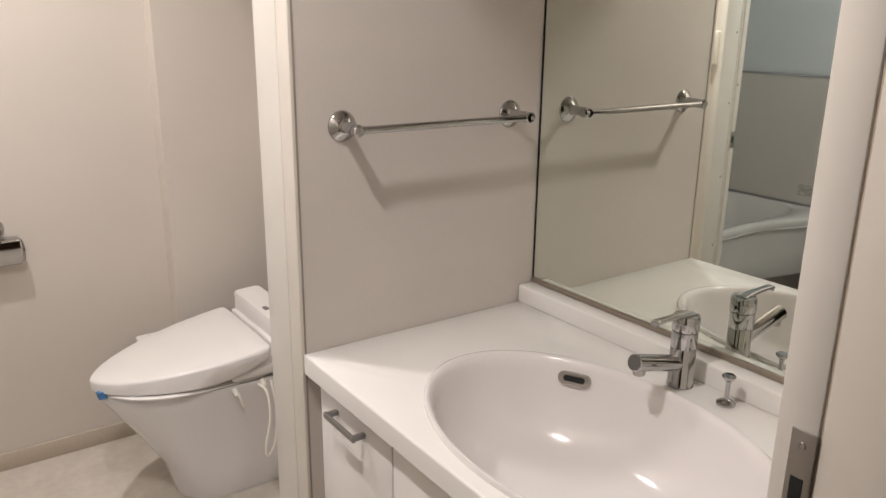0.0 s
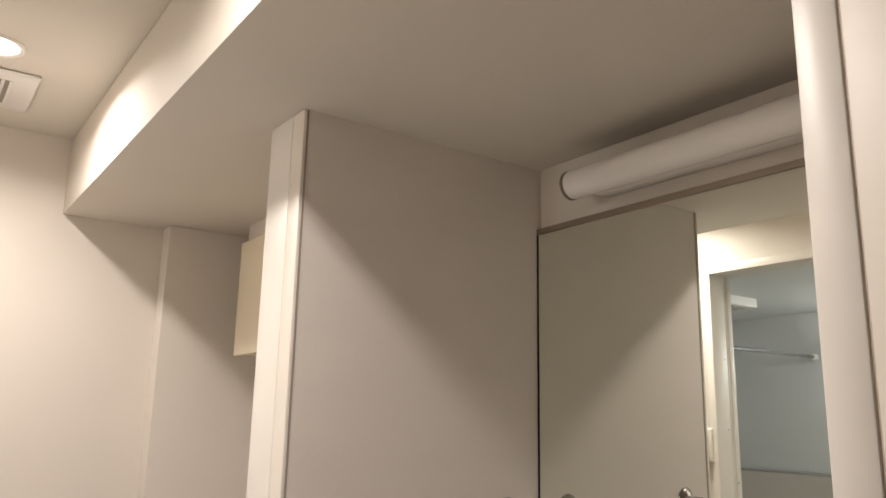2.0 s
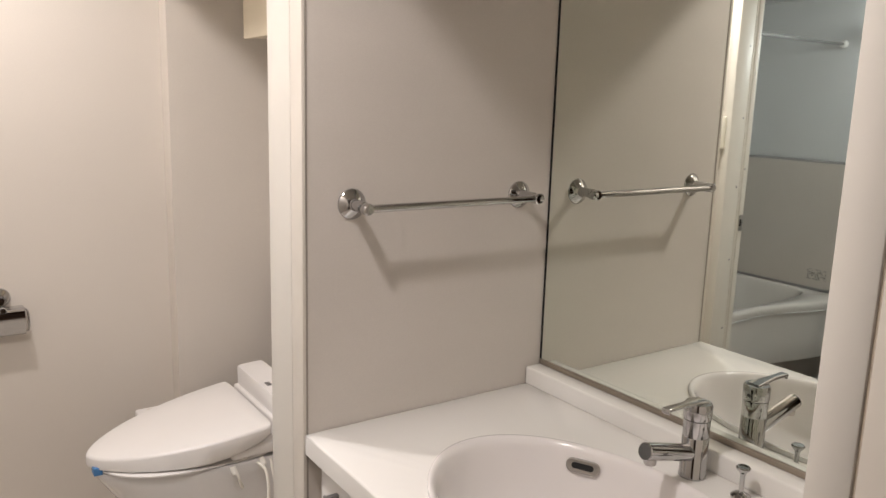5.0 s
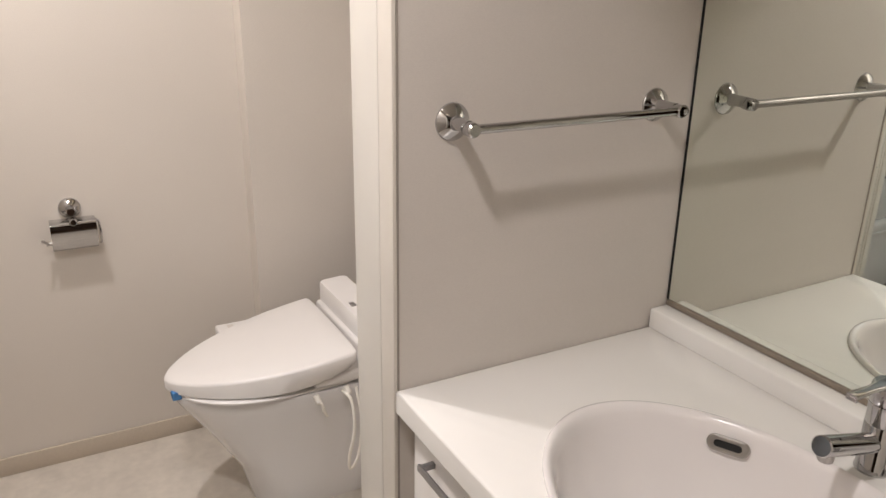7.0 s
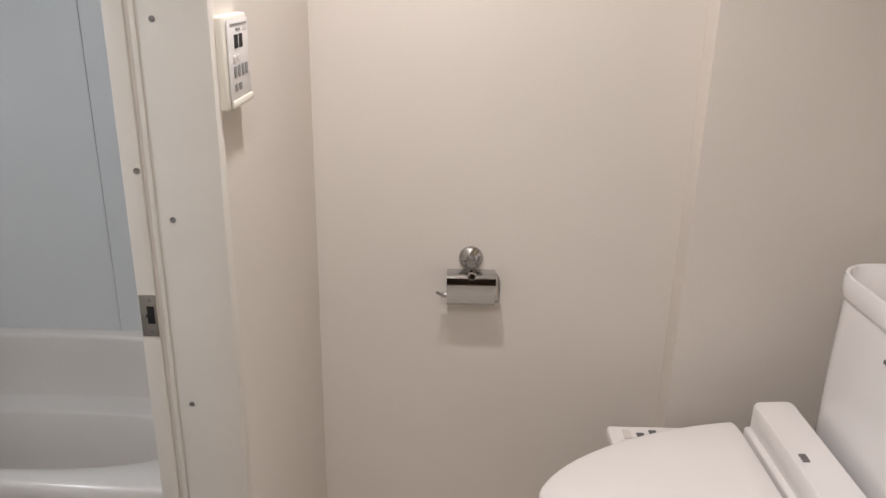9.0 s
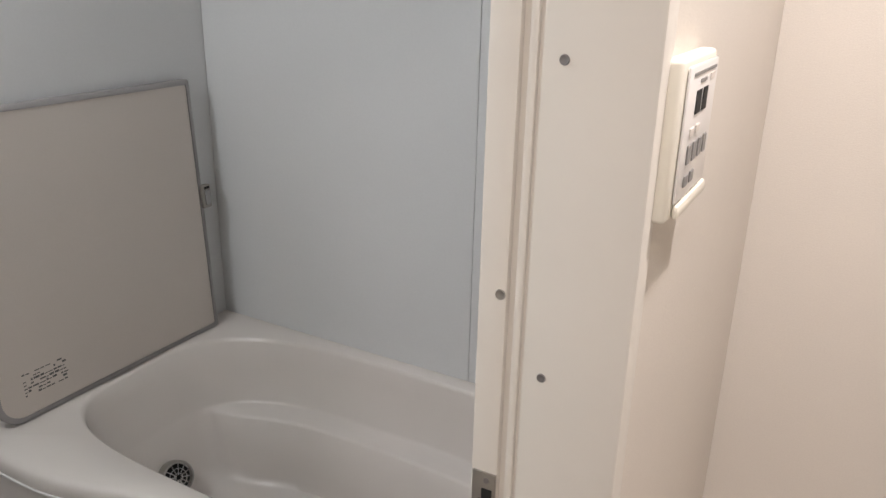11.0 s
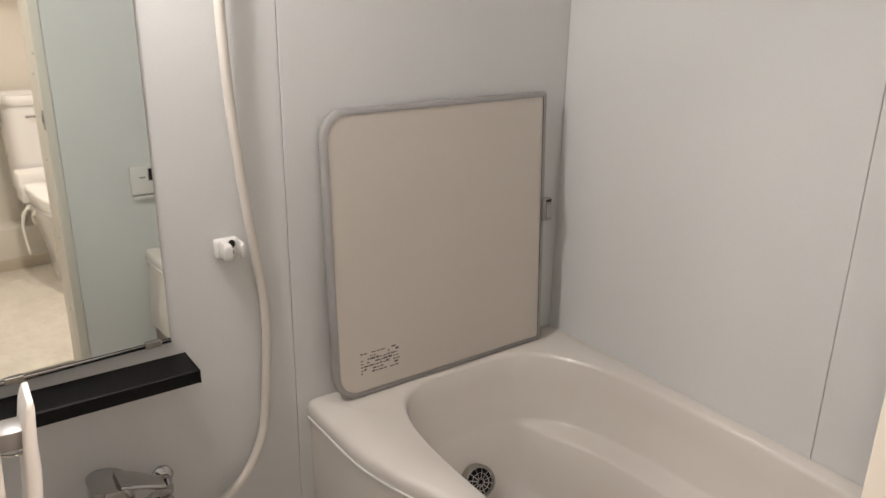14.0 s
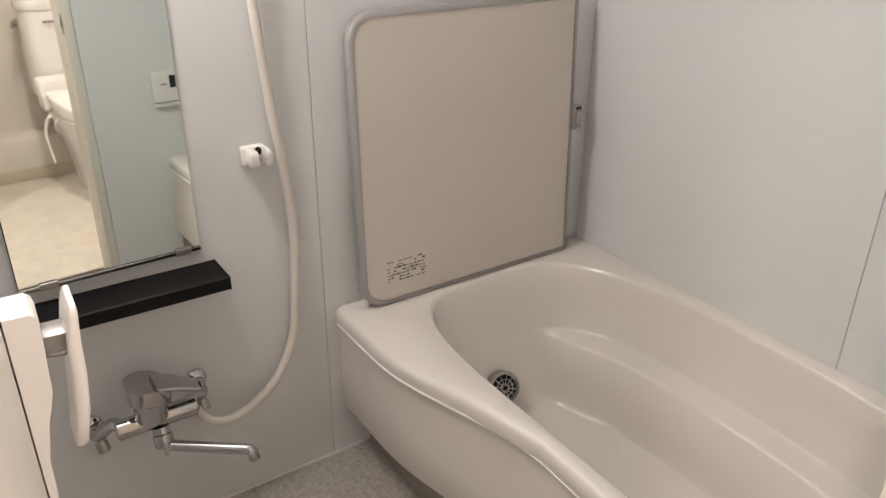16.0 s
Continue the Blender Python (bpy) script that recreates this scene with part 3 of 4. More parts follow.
add_rings(cap, [[(0.702 + a * k, b * k, z + 0.02) for a, b in tr2] for z, k in ((0.8015, 0.985), (0.806, 1.0), (0.838, 1.0), (0.846, 0.985), (0.847, 0.94), (0.836, 0.90), (0.828, 0.80), (0.826, 0.3))])
part("tank_lid", cap, CERAMIC, toilet, smooth=60)
part("label", box((0.5965, -0.115, 0.765), (0.5995, -0.045, 0.772)), PRINT, toilet)
part("label", box((0.5965, -0.095, 0.742), (0.5995, -0.065, 0.758)), HOSE, toilet)
lever = part("flush_lever", lathe([(0.026, 0), (0.026, 0.006), (0.015, 0.014), (0.011, 0.024)], (0.74, -0.2, 0.75), (0, -1, 0), 28), CHROME, toilet)
part("lever_arm", box((0.685, -0.232, 0.733), (0.745, -0.220, 0.747), 0.004, 2), CHROME, lever)
part("cord", pipe([(0.405, -0.19, 0.385), (0.418, -0.222, 0.365), (0.418, -0.236, 0.29), (0.405, -0.226, 0.20), (0.41, -0.222, 0.165), (0.43, -0.226, 0.20), (0.443, -0.226, 0.30), (0.44, -0.2, 0.39)], 0.0042, 8), CORD, toilet, "looped white cable")
part("cord", pipe([(0.335, -0.186, 0.385), (0.345, -0.200, 0.366), (0.352, -0.200, 0.342), (0.362, -0.19, 0.32)], 0.0042, 8), CORD, toilet, "looped white cable")
for c in ((0.415, -0.19, 0.396), (0.335, -0.186, 0.386)):
    part("connector", lathe([(0.0075, 0), (0.0085, 0.003), (0.0075, 0.007), (0.0085, 0.011), (0.0075, 0.015), (0.0085, 0.019), (0.006, 0.024)], c, (0.3, -0.5, -1), 14), CORD, toilet)
part("supply_pipe", pipe([(0.60, -0.16, 0.40), (0.66, -0.17, 0.34), (0.70, -0.17, 0.25), (0.78, -0.17, 0.2)], 0.006, 10), SATIN, toilet)

ledge = solid("pipe_ledge", box((1.05, 1.437, 0), (XE, 2.424, 0.215), 0.002), WALLPAPER, "low boxed pipe ledge behind the toilet", "ledge", "structure")
solid("baseboard", box((1.0415, 1.4395, FLOOR_Z), (1.0495, 2.4155, FLOOR_Z + 0.058), 0.002), BASE, "low beige vinyl baseboard", "baseboard", "structure")

cab = thing("wall_cabinet", "cream wall cabinet above the toilet", "cabinet", (0.863, 1.44, 1.552))
part("body", box((0.018, 0, 0), (0.36, 0.82, 0.343), 0.001), CABINET, cab)
for a, b in ((0.001, 0.4085), (0.4115, 0.819)):
    part("door", box((0, a, -0.004), (0.0175, b, 0.345), 0.0015), CABINET, cab)
part("filler", box((0.02, 0.0, 0.3435), (0.36, 0.815, 0.4075)), TRIM_EDGE, cab)

ringh = thing("towel_ring", "chrome towel ring on a wall flange", "towel ring", (1.140, 2.425, 1.165))
part("flange", flange((0, 0, 0), (0, -1, 0), 0.026, 0.045), CHROME, ringh)
part("ring", pipe([(0.066 * math.sin(a), -0.045, -0.062 + 0.066 * math.cos(a)) for a in [2 * math.pi * i / 16 for i in range(17)]], 0.0048, 10, steps=4), CHROME, ringh)

holder = thing("paper_holder", "chrome toilet paper holder with hinged cover", "paper holder", (0.2, YN, 0.782))
part("flange", flange((0, 0, 0), (0, -1, 0), 0.0285, 0.046), CHROME, holder)
part("knob", lathe([(0.0, 0), (0.0085, 0.001), (0.0105, 0.004), (0.0105, 0.022), (0.007, 0.026)], (0.002, -0.036, -0.028), (0, -1, 0.1), 20), CHROME, holder)
cover = bmesh.new()
arc = [(-0.012, -0.0255), (-0.050, -0.0265), (-0.0565, -0.0285), (-0.059, -0.033), (-0.0595, -0.050), (-0.0590, -0.066), (-0.056, -0.079), (-0.050, -0.092), (-0.041, -0.105)]
sect = [(y, z) for y, z in arc] + [(y + 0.0016, z - 0.0016) for y, z in arc[::-1]]
add_rings(cover, [[(x, y, z) for y, z in sect] for x in (-0.056, 0.058)])
part("cover", cover, CHROME, holder, smooth=50)
part("side_wire", pipe([(0.060, -0.012, -0.036), (0.0655, -0.045, -0.038), (0.066, -0.058, -0.06), (0.0655, -0.05, -0.09), (0.062, -0.03, -0.10)], 0.0032, 10), CHROME, holder)
part("roller", rod((-0.07, -0.03, -0.086), (0.06, -0.03, -0.086), 0.006, 14), SATIN, holder)
part("hook_arm", pipe([(-0.056, -0.03, -0.090), (-0.066, -0.042, -0.082), (-0.078, -0.058, -0.068)], 0.0036, 10), CHROME, holder)

remote = thing("bath_control", "cream wall control panel with small display and keys", "control panel", (XW, 1.868, 1.297))
part("body", box((0.0003, -0.060, -0.063), (0.016, 0.060, 0.060), 0.004, 3), CREAM, remote)
part("face", box((0.0162, -0.047, -0.050), (0.019, 0.055, 0.054), 0.002, 2), PLASTIC, remote)
part("flap_lip", box((0.0162, -0.045, -0.062), (0.0215, 0.058, -0.0505), 0.003, 2), CREAM, remote)
for a, b in ((-0.020, -0.002), (0.004, 0.020)):
    part("display", box((0.0191, a, 0.016), (0.0198, b, 0.034)), DARK, remote, "dark display")
part("print_bar", box((0.0191, -0.036, 0.046), (0.0196, 0.046, 0.0485)), KEYGREY, remote)
part("print_bar", box((0.0191, -0.010, 0.039), (0.0196, 0.012, 0.042)), KEYGREY, remote)
part("print_bar", box((0.0191, 0.026, 0.038), (0.0196, 0.044, 0.043)), HOSE, remote)
for i in range(4):
    part("key", box((0.0191, -0.030 + i * 0.019, -0.022), (0.0205, -0.020 + i * 0.019, -0.006), 0.0008, 1), KEYGREY, remote)
for i in range(2):
    part("key", box((0.0191, -0.030 + i * 0.02, 0.0), (0.0205, -0.018 + i * 0.02, 0.007), 0.0008, 1), HOSE, remote)
    part("key", box((0.0191, -0.030 + i * 0.02, -0.040), (0.0205, -0.018 + i * 0.02, -0.030), 0.0008, 1), KEYGREY, remote)


# ---- bathroom ----
def smooth01(t):
    t = min(max(t, 0), 1)
    return t * t * (3 - 2 * t)


def tub_front(x):
    return 1.982 + 0.095 * smooth01((x + 1.40) / 0.46) - 0.02 * smooth01((x + 0.95) / 0.5)


def tub_loop(z, k=1.0, ledge=0.0, n=96, cx=-0.95, cy=2.420, a=0.595, b=0.307):
    out = []
    for i in range(n):
        t = 2 * math.pi * i / n
        c, s = math.cos(t), math.sin(t)
        p = 2 / (4.0 if s < 0 else 2.9)
        x = cx + k * a * abs(c) ** p * (1 if c > 0 else -1)
        y = cy + k * b * abs(s) ** p * (1 if s > 0 else -1)
        if s > 0:
            y -= ledge * smooth01((s - 0.25) / 0.5)
        out.append((x, y, z))
    return out


tub = thing("bathtub", "off-white resin bathtub with curved front apron", "bathtub", (0, 0, 0))
RIM = 0.440
inner = tub_loop(RIM)
X0, X1, Y1 = BX0 + 0.002, BX1 - 0.002, BY1 - 0.002
outer = []
for x, y, z in inner:
    dx, dy = x + 0.95, y - 2.420
    s = min(((X1 if dx > 0 else X0) + 0.95) / dx if abs(dx) > 1e-6 else 1e9, ((Y1 - 2.420) / dy if dy > 1e-6 else 1e9))
    px, py = -0.95 + dx * s, 2.420 + dy * s
    if dy < 0:
        f = tub_front(px)
        if py < f:
            s = (f - 2.420) / dy
            for _ in range(6):
                px = -0.95 + dx * s
                s = (tub_front(px) - 2.420) / dy
            px, py = -0.95 + dx * s, 2.420 + dy * s
    outer.append([px, py, z])
for cx, cy in ((X0, tub_front(X0)), (X1, tub_front(X1)), (X0, Y1), (X1, Y1)):
    best = min(outer, key=lambda p: (p[0] - cx) ** 2 + (p[1] - cy) ** 2)
    best[0], best[1] = cx, cy


def lipped(d, z):
    return [(p[0], p[1] + (d if p[1] < 2.2 and abs(p[1] - tub_front(p[0])) < 0.02 else 0), z) for p in outer]


rings = [lipped(0.022, RIM - 0.042), lipped(0.0, RIM - 0.041), lipped(-0.002, RIM - 0.028), lipped(-0.001, RIM - 0.014), lipped(0.004, RIM - 0.005), lipped(0.016, RIM),
         tub_loop(RIM, 1.012), tub_loop(RIM - 0.003, 1.0), tub_loop(RIM - 0.012, 0.988), tub_loop(RIM - 0.06, 0.972), tub_loop(0.262, 0.928), tub_loop(0.254, 0.923, 0.006), tub_loop(0.247, 0.918, 0.056), tub_loop(0.238, 0.912, 0.064),
         tub_loop(0.11, 0.84, 0.058), tub_loop(0.07, 0.81, 0.045), tub_loop(0.05, 0.74, 0.03), tub_loop(0.046, 0.4, 0.02), tub_loop(0.045, 0.05)]
part("shell", add_rings(bmesh.new(), rings, False, True), TUB, tub, smooth=60)
ap = bmesh.new()
N = 40
xs = [X0 + 0.001 + (X1 - X0 - 0.002) * i / N for i in range(N + 1)]
sect = lambda x: [(x, tub_front(x) + 0.004, RIM - 0.045), (x, tub_front(x) + 0.006, RIM - 0.06), (x, 0.85 * tub_front(x) + 0.15 * 1.990 + 0.005, 0.25), (x, 0.72 * tub_front(x) + 0.28 * 1.988 + 0.006, 0.152), (x, 0.72 * tub_front(x) + 0.28 * 1.988 + 0.010, 0.144), (x, 2.09, 0.144), (x, 2.09, RIM - 0.045)]
add_rings(ap, [sect(x) for x in xs])
part("apron", ap, TUB_APRON, tub, "curved front apron panel", smooth=60)
part("apron_seam", pipe([(x, tub_front(x) - 0.0015, RIM - 0.0432) for x in xs[::2]], 0.0026, 8, steps=3), WHITELINE, tub, "pale seam line")
# the shade under the apron is put into this board's dark colour
part("kick", box((X0 + 0.001, 2.062, 0.0005), (X1 - 0.001, 2.09, 0.1435)), JOINT, tub, "recessed toe board below the apron, shade painted in as dark brown")
dr = part("suction_grille", lathe([(0.044, -0.016), (0.044, 0.012), (0.041, 0.017), (0.037, 0.017), (0.036, 0.012)], (-1.432, 2.379, 0.152), (1, -0.25, 0.5), 36, None, False), SATIN, tub, "round metal suction grille")
g = bmesh.new()
q = Vector((0, 0, 1)).rotation_difference(Vector((1, -0.25, 0.5)).normalized())
for rr in (0.011, 0.023):
    pts = [Vector((-1.432, 2.379, 0.152)) + q @ Vector((rr * math.cos(a), rr * math.sin(a), 0.0145)) for a in [2 * math.pi * i / 16 for i in range(17)]]
    pipe(pts, 0.0014, 6, g, 2)
for i in range(12):
    a = 2 * math.pi * i / 12
    rod(Vector((-1.432, 2.379, 0.152)) + q @ Vector((0.006 * math.cos(a), 0.006 * math.sin(a), 0.0145)), Vector((-1.432, 2.379, 0.152)) + q @ Vector((0.037 * math.cos(a), 0.037 * math.sin(a), 0.0145)), 0.0016, 6, g)
part("grille_bars", g, CHROME, dr)
part("grille_dark", lathe([(0.0355, 0), (0.035, 0.0005)], (-1.4275, 2.3780, 0.1542), (1, -0.25, 0.5), 32), DARK, dr)

# bath lid leaning on the wall
LW, LH = 0.648, 0.692
cover_lid = thing("cover_board", "beige bath cover board with grey frame, leaning on the wall", "bath lid")
cover_lid.matrix_world = Matrix.Translation((-1.557, 2.354, RIM + 0.001)) @ Matrix.Rotation(radians(-2.6), 4, "Y") @ Matrix.Rotation(radians(0.0), 4, "Z")
ro = rounded(LW, LH, 0.062, 8, (1, 0.12, 0.12, 1))
ri = rounded(LW - 0.026, LH - 0.026, 0.052, 8, (1, 0.1, 0.1, 1))
lp = lambda ring, x, k=0.0: [(x, a + (k if a < 0 else -k), b + LH / 2 + (k if b < 0 else -k)) for a, b in ring]
part("frame", add_rings(bmesh.new(), [lp(ri, -0.010), lp(ro, -0.010, 0.003), lp(ro, -0.006), lp(ro, 0.010), lp(ro, 0.0135, 0.003), lp(ri, 0.0135)], False, False), LIDFRAME, cover_lid, "rounded grey plastic frame", smooth=50)
part("board", add_rings(bmesh.new(), [lp(ri, -0.008), lp(ri, 0.0115)]), LIDBOARD, cover_lid)
clip = part("clip", box((0.004, LW / 2 - 0.010, 0.348), (0.024, LW / 2 + 0.020, 0.412), 0.005, 3), SATIN, cover_lid, "grey metal-look clip")
part("clip_pad", box((0.0242, LW / 2 - 0.004, 0.358), (0.0275, LW / 2 + 0.014, 0.398), 0.002, 2), CHROME, clip)
part("clip_slot", box((0.0242, LW / 2 - 0.004, 0.401), (0.0252, LW / 2 + 0.014, 0.408)), DARK, clip)
random.seed(4)
lab = -0.255
for r in range(7):
    x = lab
    while x < lab + 0.105:
        w = random.uniform(0.004, 0.014)
        if random.random() < 0.8:
            part("print_bar", box((0.0116, x, 0.108 - r * 0.0085), (0.0119, x + w, 0.1105 - r * 0.0085 + random.choice((0, 0.0012, 0.0025)))), PRINT, cover_lid)
        x += w + 0.0025

# mirror, shelf, shower, tap on the west wall
bm_ = thing("bath_mirror", "tall narrow bathroom wall mirror with slim clips", "mirror", (BX0 + 0.004, 1.508, 0.684))
bm_.rotation_euler = (0, 0, radians(2.05))
part("glass", box((0.004, -0.171, 0.006), (0.0095, 0.171, 1.0)), BATH_MIRROR, bm_, "silvered mirror glass", smooth=None)
part("backing", box((0.0004, -0.1725, 0.005), (0.0038, 0.1725, 1.0)), DARK, bm_)
part("channel", box((0.0004, -0.1725, -0.004), (0.0125, 0.1725, 0.0048), 0.001, 1), CHROME, bm_)
for y in (-0.12, 0.135):
    part("clip", box((0.0126, y - 0.016, -0.005), (0.0155, y + 0.016, 0.009), 0.001, 1), SATIN, bm_)

sh = bmesh.new()
sec = [(0.0005, 0.014), (0.088, 0.010), (0.094, 0.016), (0.098, 0.014), (0.098, -0.012), (0.092, -0.016), (0.0005, -0.006)]
add_rings(sh, [[(BX0 + a, y, 0.632 + b) for a, b in sec] for y in (1.27, 1.274, 1.701, 1.705)])
shelf = thing("bath_shelf", "long black resin shelf below the bathroom mirror", "shelf")
part("board", sh, BLACK, shelf, smooth=30)
for y in (1.267, 1.7052):
    part("end_cap", box((BX0 + 0.0005, y, 0.617), (BX0 + 0.0985, y + 0.0025, 0.6475), 0.001, 1), BLACK, shelf)

hook = thing("shower_holder", "white plastic hand-shower holder on the wall", "shower holder", (BX0, 1.810, 0.864))
hook.scale = (0.9, 0.8, 0.95)
part("base", box((0.0004, -0.030, -0.022), (0.022, 0.034, 0.022), 0.007, 3), PLASTIC, hook)
cl = bmesh.new()
for y0, y1, d in ((-0.020, 0.001, 0.052), (0.024, 0.036, 0.046)):
    add_rings(cl, [[(x, y0 + k, z) for x, z in rounded(d, h, 0.010, 4)] for k, h in ((0.0, 0.030), (0.003, 0.038), ((y1 - y0) - 0.003, 0.038), ((y1 - y0), 0.032))])
for v in cl.verts:
    v.co.x += 0.030
part("clamp", cl, PLASTIC, hook, smooth=50)
part("screw_hole", lathe([(0.0095, 0), (0.009, 0.0015)], (0.0225, 0.0125, 0.010), (1, 0, 0), 18), DARK, hook)
part("screw_hole", lathe([(0.006, 0), (0.0055, 0.0015)], (0.0225, 0.0125, -0.010), (1, 0, 0), 18), JOINT, hook)

hose = thing("shower_hose", "pale ribbed vinyl shower hose hanging on the wall", "hose")
part("tube", pipe([(BX0 + 0.075, 1.600, 0.350), (BX0 + 0.068, 1.635, 0.292), (BX0 + 0.05, 1.70, 0.268), (BX0 + 0.035, 1.795, 0.31), (BX0 + 0.022, 1.855, 0.40), (BX0 + 0.018, 1.874, 0.52), (BX0 + 0.018, 1.884, 0.68),
        (BX0 + 0.02, 1.872, 0.82), (BX0 + 0.025, 1.848, 1.02), (BX0 + 0.03, 1.832, 1.22), (BX0 + 0.035, 1.826, 1.45), (BX0 + 0.04, 1.822, 1.62)], 0.0105, 14), HOSE, hose, smooth=60)
part("nut", lathe([(0.013, 0), (0.014, 0.003), (0.014, 0.018), (0.012, 0.021)], (BX0 + 0.078, 1.592, 0.364), (-0.1, 0.5, -0.85), 18), CHROME, hose, "chrome hose nut")
upper = thing("hand_shower", "white hand shower held high on the wall", "shower head", (BX0, 1.82, 1.64))
part("holder", lathe([(0.024, 0.0004), (0.02, 0.016), (0.015, 0.05)], (0, 0, 0), (1, 0, 0), 24), PLASTIC, upper)
part("handle", pipe([(0.04, 0.002, -0.03), (0.055, 0, 0.06), (0.085, 0, 0.14)], 0.013, 14), PLASTIC, upper)
part("head", lathe([(0.012, 0), (0.032, 0.02), (0.036, 0.04), (0.033, 0.045)], (0.078, 0, 0.15), (0.9, 0, -0.35), 28), PLASTIC, upper)

tap = thing("bath_tap", "chrome wall-mounted bath mixer tap with swivel spout", "tap", (BX0, 1.523, 0.370))
tap.scale = (1.13, 1.1, 1.13)
for s, y in ((-1, -0.108), (1, 0.098)):
    fl = part("flange", lathe([(0.021, 0.0004), (0.021, 0.006), (0.015, 0.014), (0.011, 0.016), (0.011, 0.03)], (0, y, -0.030 if s < 0 else 0.0), (1, 0, 0), 24), CHROME, tap)
    part("offset_arm", pipe([(0.022, y, -0.030 if s < 0 else 0.0), (0.042, y - s * 0.004, -0.026 if s < 0 else -0.01), (0.062, y - s * 0.028, 0.0), (0.078, y - s * 0.045, 0.002)], 0.0125, 14), CHROME, tap)
    part("stop_screw", lathe([(0.012, 0), (0.012, 0.018), (0.010, 0.021), (0.004, 0.019)], (0.045, y - s * 0.006, -0.040 if s < 0 else -0.024), (0.6, 0.1, -0.7), 18), SATIN, tap)
part("body", rod((0.085, -0.078, 0.0), (0.085, 0.072, 0.0), 0.019, 28, ease=0.003), CHROME, tap)
cart = part("cartridge", lathe([(0.029, 0.0), (0.031, 0.01), (0.030, 0.044)], (0.088, -0.012, 0.010), (0.12, 0, 1), 28), CHROME, tap)
lv = bmesh.new()
ring = rounded(0.080, 0.072, 0.026, 5)
add_rings(lv, [[(0.088 + a + 0.01 * k, b - 0.012 + 0.03 * k * (b > 0), 0.056 + c - 0.35 * max(b, 0)) for a, b in ring] for c, k in ((0, 0), (0.022, 0.1), (0.030, 0.0))])
part("lever", lv, CHROME, cart, smooth=50)
part("lever_blade", add_rings(bmesh.new(), [[(0.096 + a, y, z + b) for a, b in rounded(w, 0.010, 0.004, 3)] for y, z, w in ((0.0, 0.082, 0.06), (0.035, 0.070, 0.054), (0.070, 0.052, 0.042), (0.078, 0.049, 0.036))]), CHROME, cart)
hub = part("spout_hub", lathe([(0.016, 0), (0.016, 0.012), (0.0185, 0.014), (0.0185, 0.034), (0.016, 0.038), (0.006, 0.040)], (0.094, -0.002, -0.016), (0.45, 0, -0.9), 26), CHROME, tap)
part("diverter", box((0.104, -0.006, -0.072), (0.114, 0.004, -0.046), 0.003, 2), CHROME, hub)
part("spout", pipe([(0.118, 0.008, -0.046), (0.15, 0.05, -0.046), (0.19, 0.105, -0.047), (0.206, 0.128, -0.049), (0.209, 0.133, -0.068)], 0.0105, 16, steps=6), CHROME, hub)

# drying rod above the tub
rodt = thing("drying_rod", "chrome drying rod on white wall sockets above the tub", "drying rod", (0, 2.18, 1.73))
part("rod", rod((BX0 + 0.018, 0, 0), (BX1 - 0.018, 0, 0), 0.0095, 18), CHROME, rodt)
for a, b in ((BX0 + 0.0005, BX0 + 0.03), (BX1 - 0.03, BX1 - 0.0005)):
    part("socket", rod((a, 0, 0), (b, 0, 0), 0.019, 22, ease=0.003), PLASTIC, rodt)
fan = thing("bath_fan", "square white ventilation unit on the bathroom ceiling", "fan unit", (-0.97, 2.10, BCEIL))
part("housing", box((0, 0, -0.045), (0.40, 0.38, -0.0005), 0.004, 2), PLASTIC, fan)
part("intake", box((0.03, 0.03, -0.0475), (0.37, 0.35, -0.0452)), JOINT, fan, "dark intake opening")
for k in range(8):
    part("slat", box((0.04 + k * 0.042, 0.03, -0.051), (0.055 + k * 0.042, 0.35, -0.0477), 0.001, 1), PLASTIC, fan)


blamp = thing("bath_wall_lamp", "round white bathroom wall lamp above the mirror, lit", "lamp", (BX0, BATH_LAMP[1], BATH_LAMP[2]))
part("base", lathe([(0.062, 0.0005), (0.062, 0.014), (0.056, 0.02), (0.03, 0.024), (0.022, 0.03), (0.022, 0.198)], (0, 0, 0), (1, 0, 0), 40), PLASTIC, blamp)
dome = part("globe", lathe([(0.02, -0.0465), (0.036, -0.036), (0.048, -0.018), (0.051, 0.0), (0.048, 0.018), (0.036, 0.036), (0.02, 0.0465), (0.0, 0.051)], (BATH_LAMP[0] - BX0, 0, 0), (1, 0, 0), 40), GLOW_BATH, blamp, "glowing frosted globe", smooth=60)
dome.visible_shadow = False

# bath controls seen in the mirror
bc = thing("bath_remote", "white bathroom wall remote with dark display", "control panel", (BX1, 2.086, 0.712))
part("body", box((-0.016, -0.055, -0.060), (-0.0005, 0.055, 0.045), 0.004, 3), PLASTIC, bc)
part("display", box((-0.0172, 0.008, -0.012), (-0.0162, 0.03, 0.032)), DARK, bc)
part("print_bar", box((-0.0168, -0.025, 0.0), (-0.0162, -0.002, 0.004)), PRINT, bc)
part("lip", box((-0.026, -0.05, -0.075), (-0.0005, 0.05, -0.0655), 0.003, 2), PLASTIC, bc)

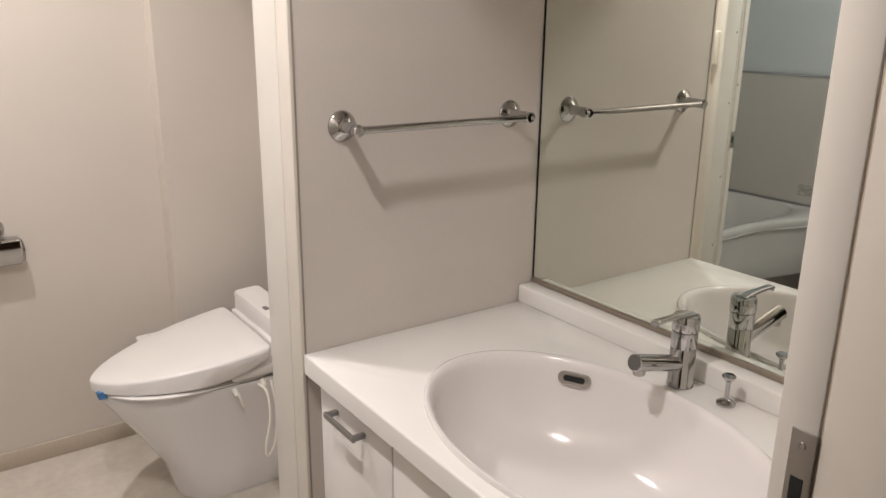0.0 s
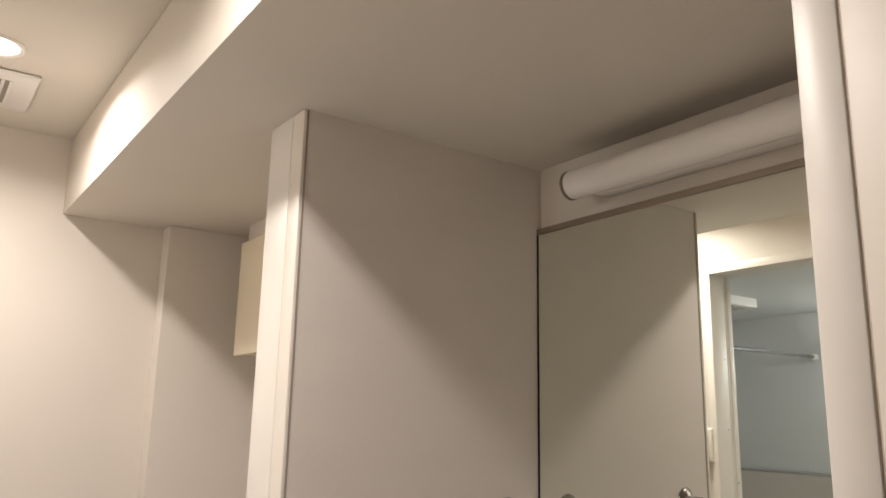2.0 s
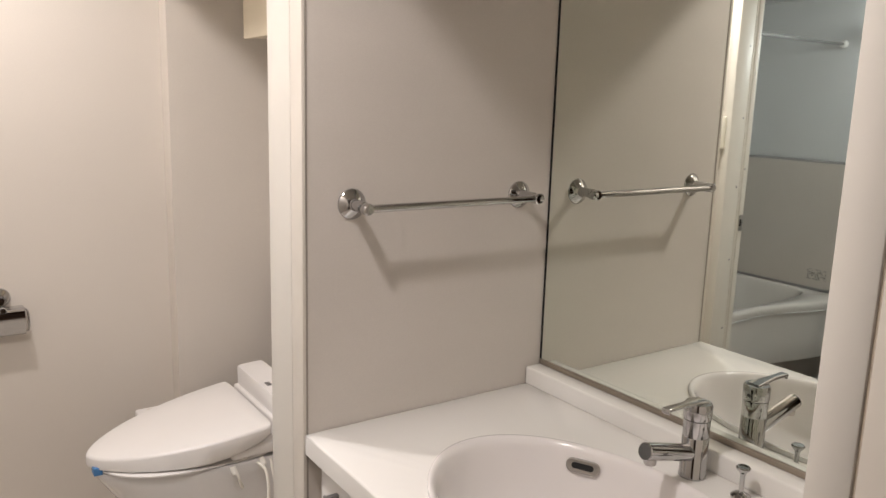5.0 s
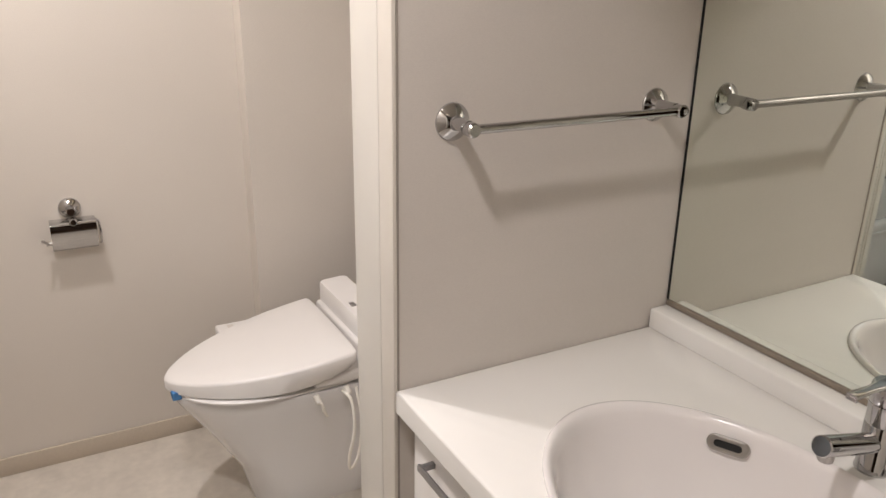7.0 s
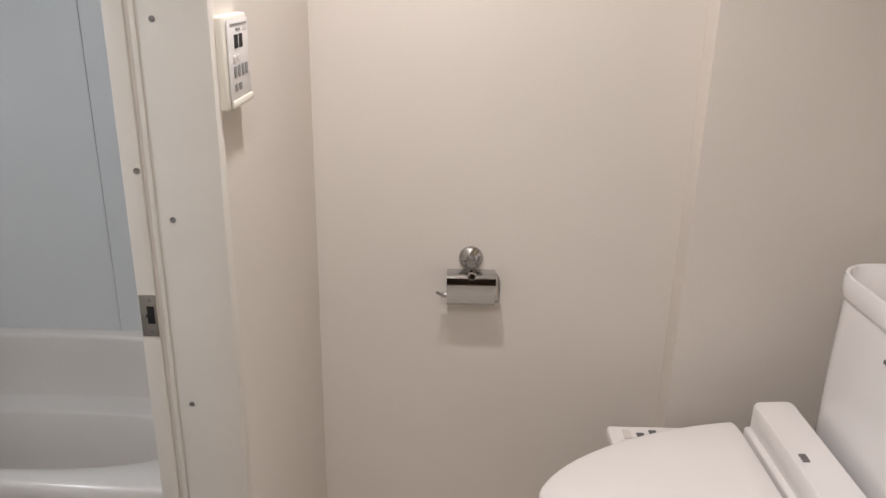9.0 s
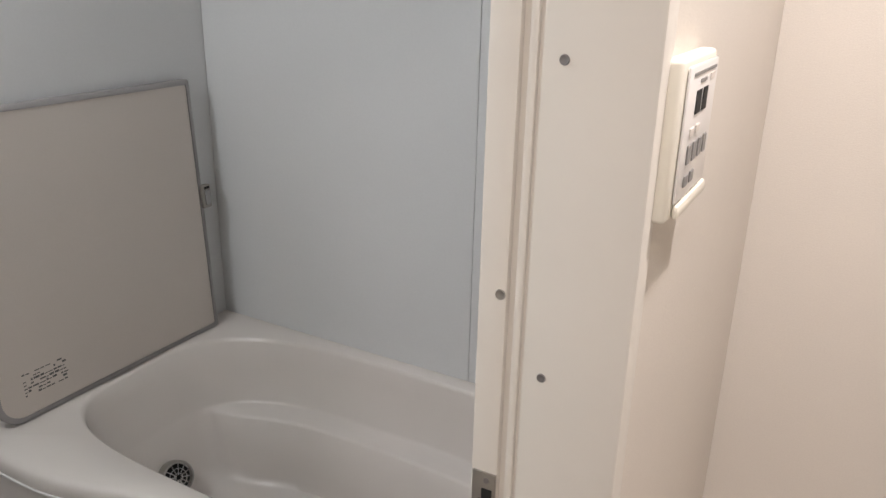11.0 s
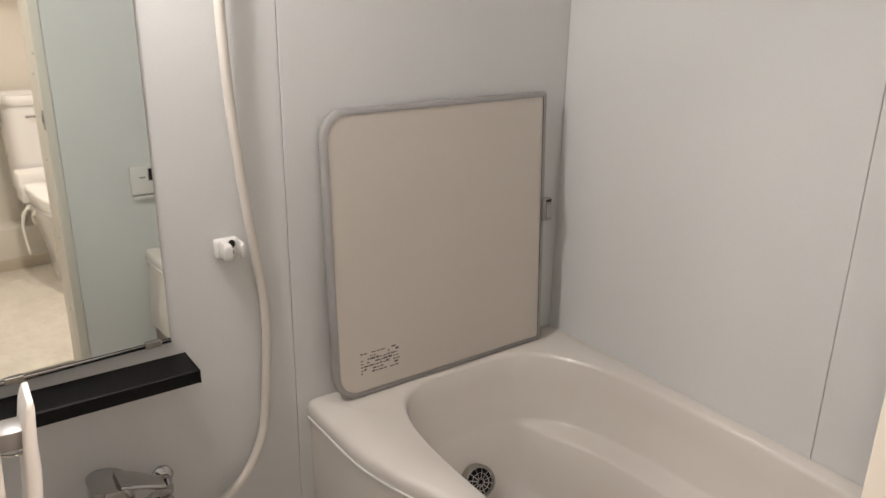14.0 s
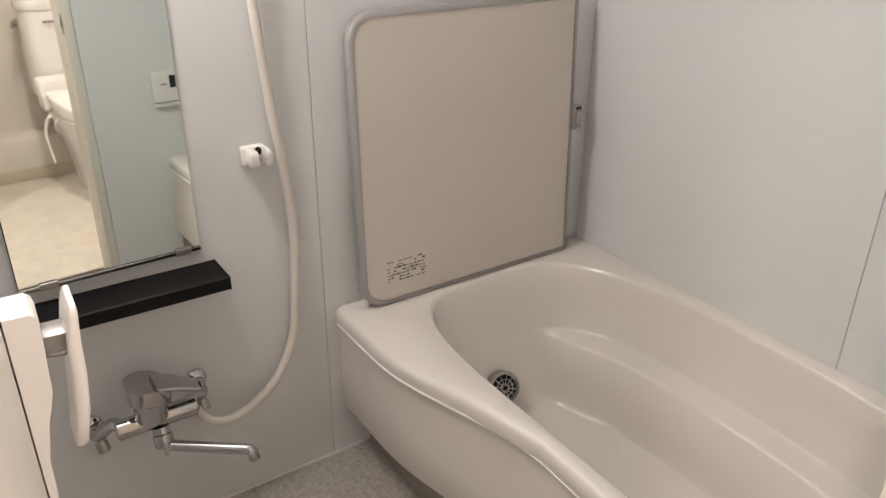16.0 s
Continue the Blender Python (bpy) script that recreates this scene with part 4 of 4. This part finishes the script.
# open bathroom door leaf with handle
leaf = thing("bath_door", "white hinged bathroom door standing open, lever handle", "door", (BX1 - 0.004, 1.274, 0))
leaf.rotation_euler = (0, 0, radians(-2.3))
part("stile", box((-0.53, -0.022, 0.02), (-0.49, 0.0, 1.93), 0.003), TRIM, leaf)
part("stile", box((-0.04, -0.022, 0.02), (0.0, 0.0, 1.93), 0.003), TRIM, leaf)
part("rail", box((-0.4899, -0.0218, 0.02), (-0.0401, -0.0002, 0.10), 0.002), TRIM, leaf)
part("rail", box((-0.4899, -0.0218, 1.87), (-0.0401, -0.0002, 1.93), 0.002), TRIM, leaf)
part("infill", box((-0.4895, -0.018, 0.1005), (-0.0405, -0.0012, 1.8695)), TRIM, leaf, "plain white door panel")
hd = part("handle_plate", add_rings(bmesh.new(), [[(-0.4925 + a, 0.0002 + d * (b + 0.5), z) for a, b in rounded(0.045, 1.0, 0.006, 3)] for z, d in ((0.845, 0.004), (0.860, 0.007), (0.905, 0.008), (0.945, 0.015), (0.975, 0.024), (1.044, 0.027), (1.051, 0.0255), (1.055, 0.021))]), PLASTIC, leaf, "white plastic handle base", smooth=40)
part("latch", box((-0.505, 0.0245, 1.010), (-0.476, 0.046, 1.028), 0.002, 2), HANDLE_GREY, hd)
part("latch_wire", pipe([(-0.482, 0.022, 1.007), (-0.478, 0.036, 1.005), (-0.480, 0.045, 1.008), (-0.482, 0.047, 1.022)], 0.0013, 8), CHROME, hd)
fl = bmesh.new()
add_rings(fl, [[(-0.492 + a, y + b, z) for a, b in rounded(w, d, 0.42 * d, 3)] for z, y, w, d in ((0.909, 0.036, 0.036, 0.009), (0.914, 0.0375, 0.046, 0.011), (0.95, 0.0435, 0.058, 0.0125), (0.99, 0.0475, 0.060, 0.0125), (1.02, 0.049, 0.060, 0.011), (1.04, 0.0515, 0.058, 0.009), (1.05, 0.0535, 0.052, 0.007), (1.054, 0.054, 0.044, 0.005))])
part("grip_flap", fl, PLASTIC, hd, "white curved grip flap", smooth=50)
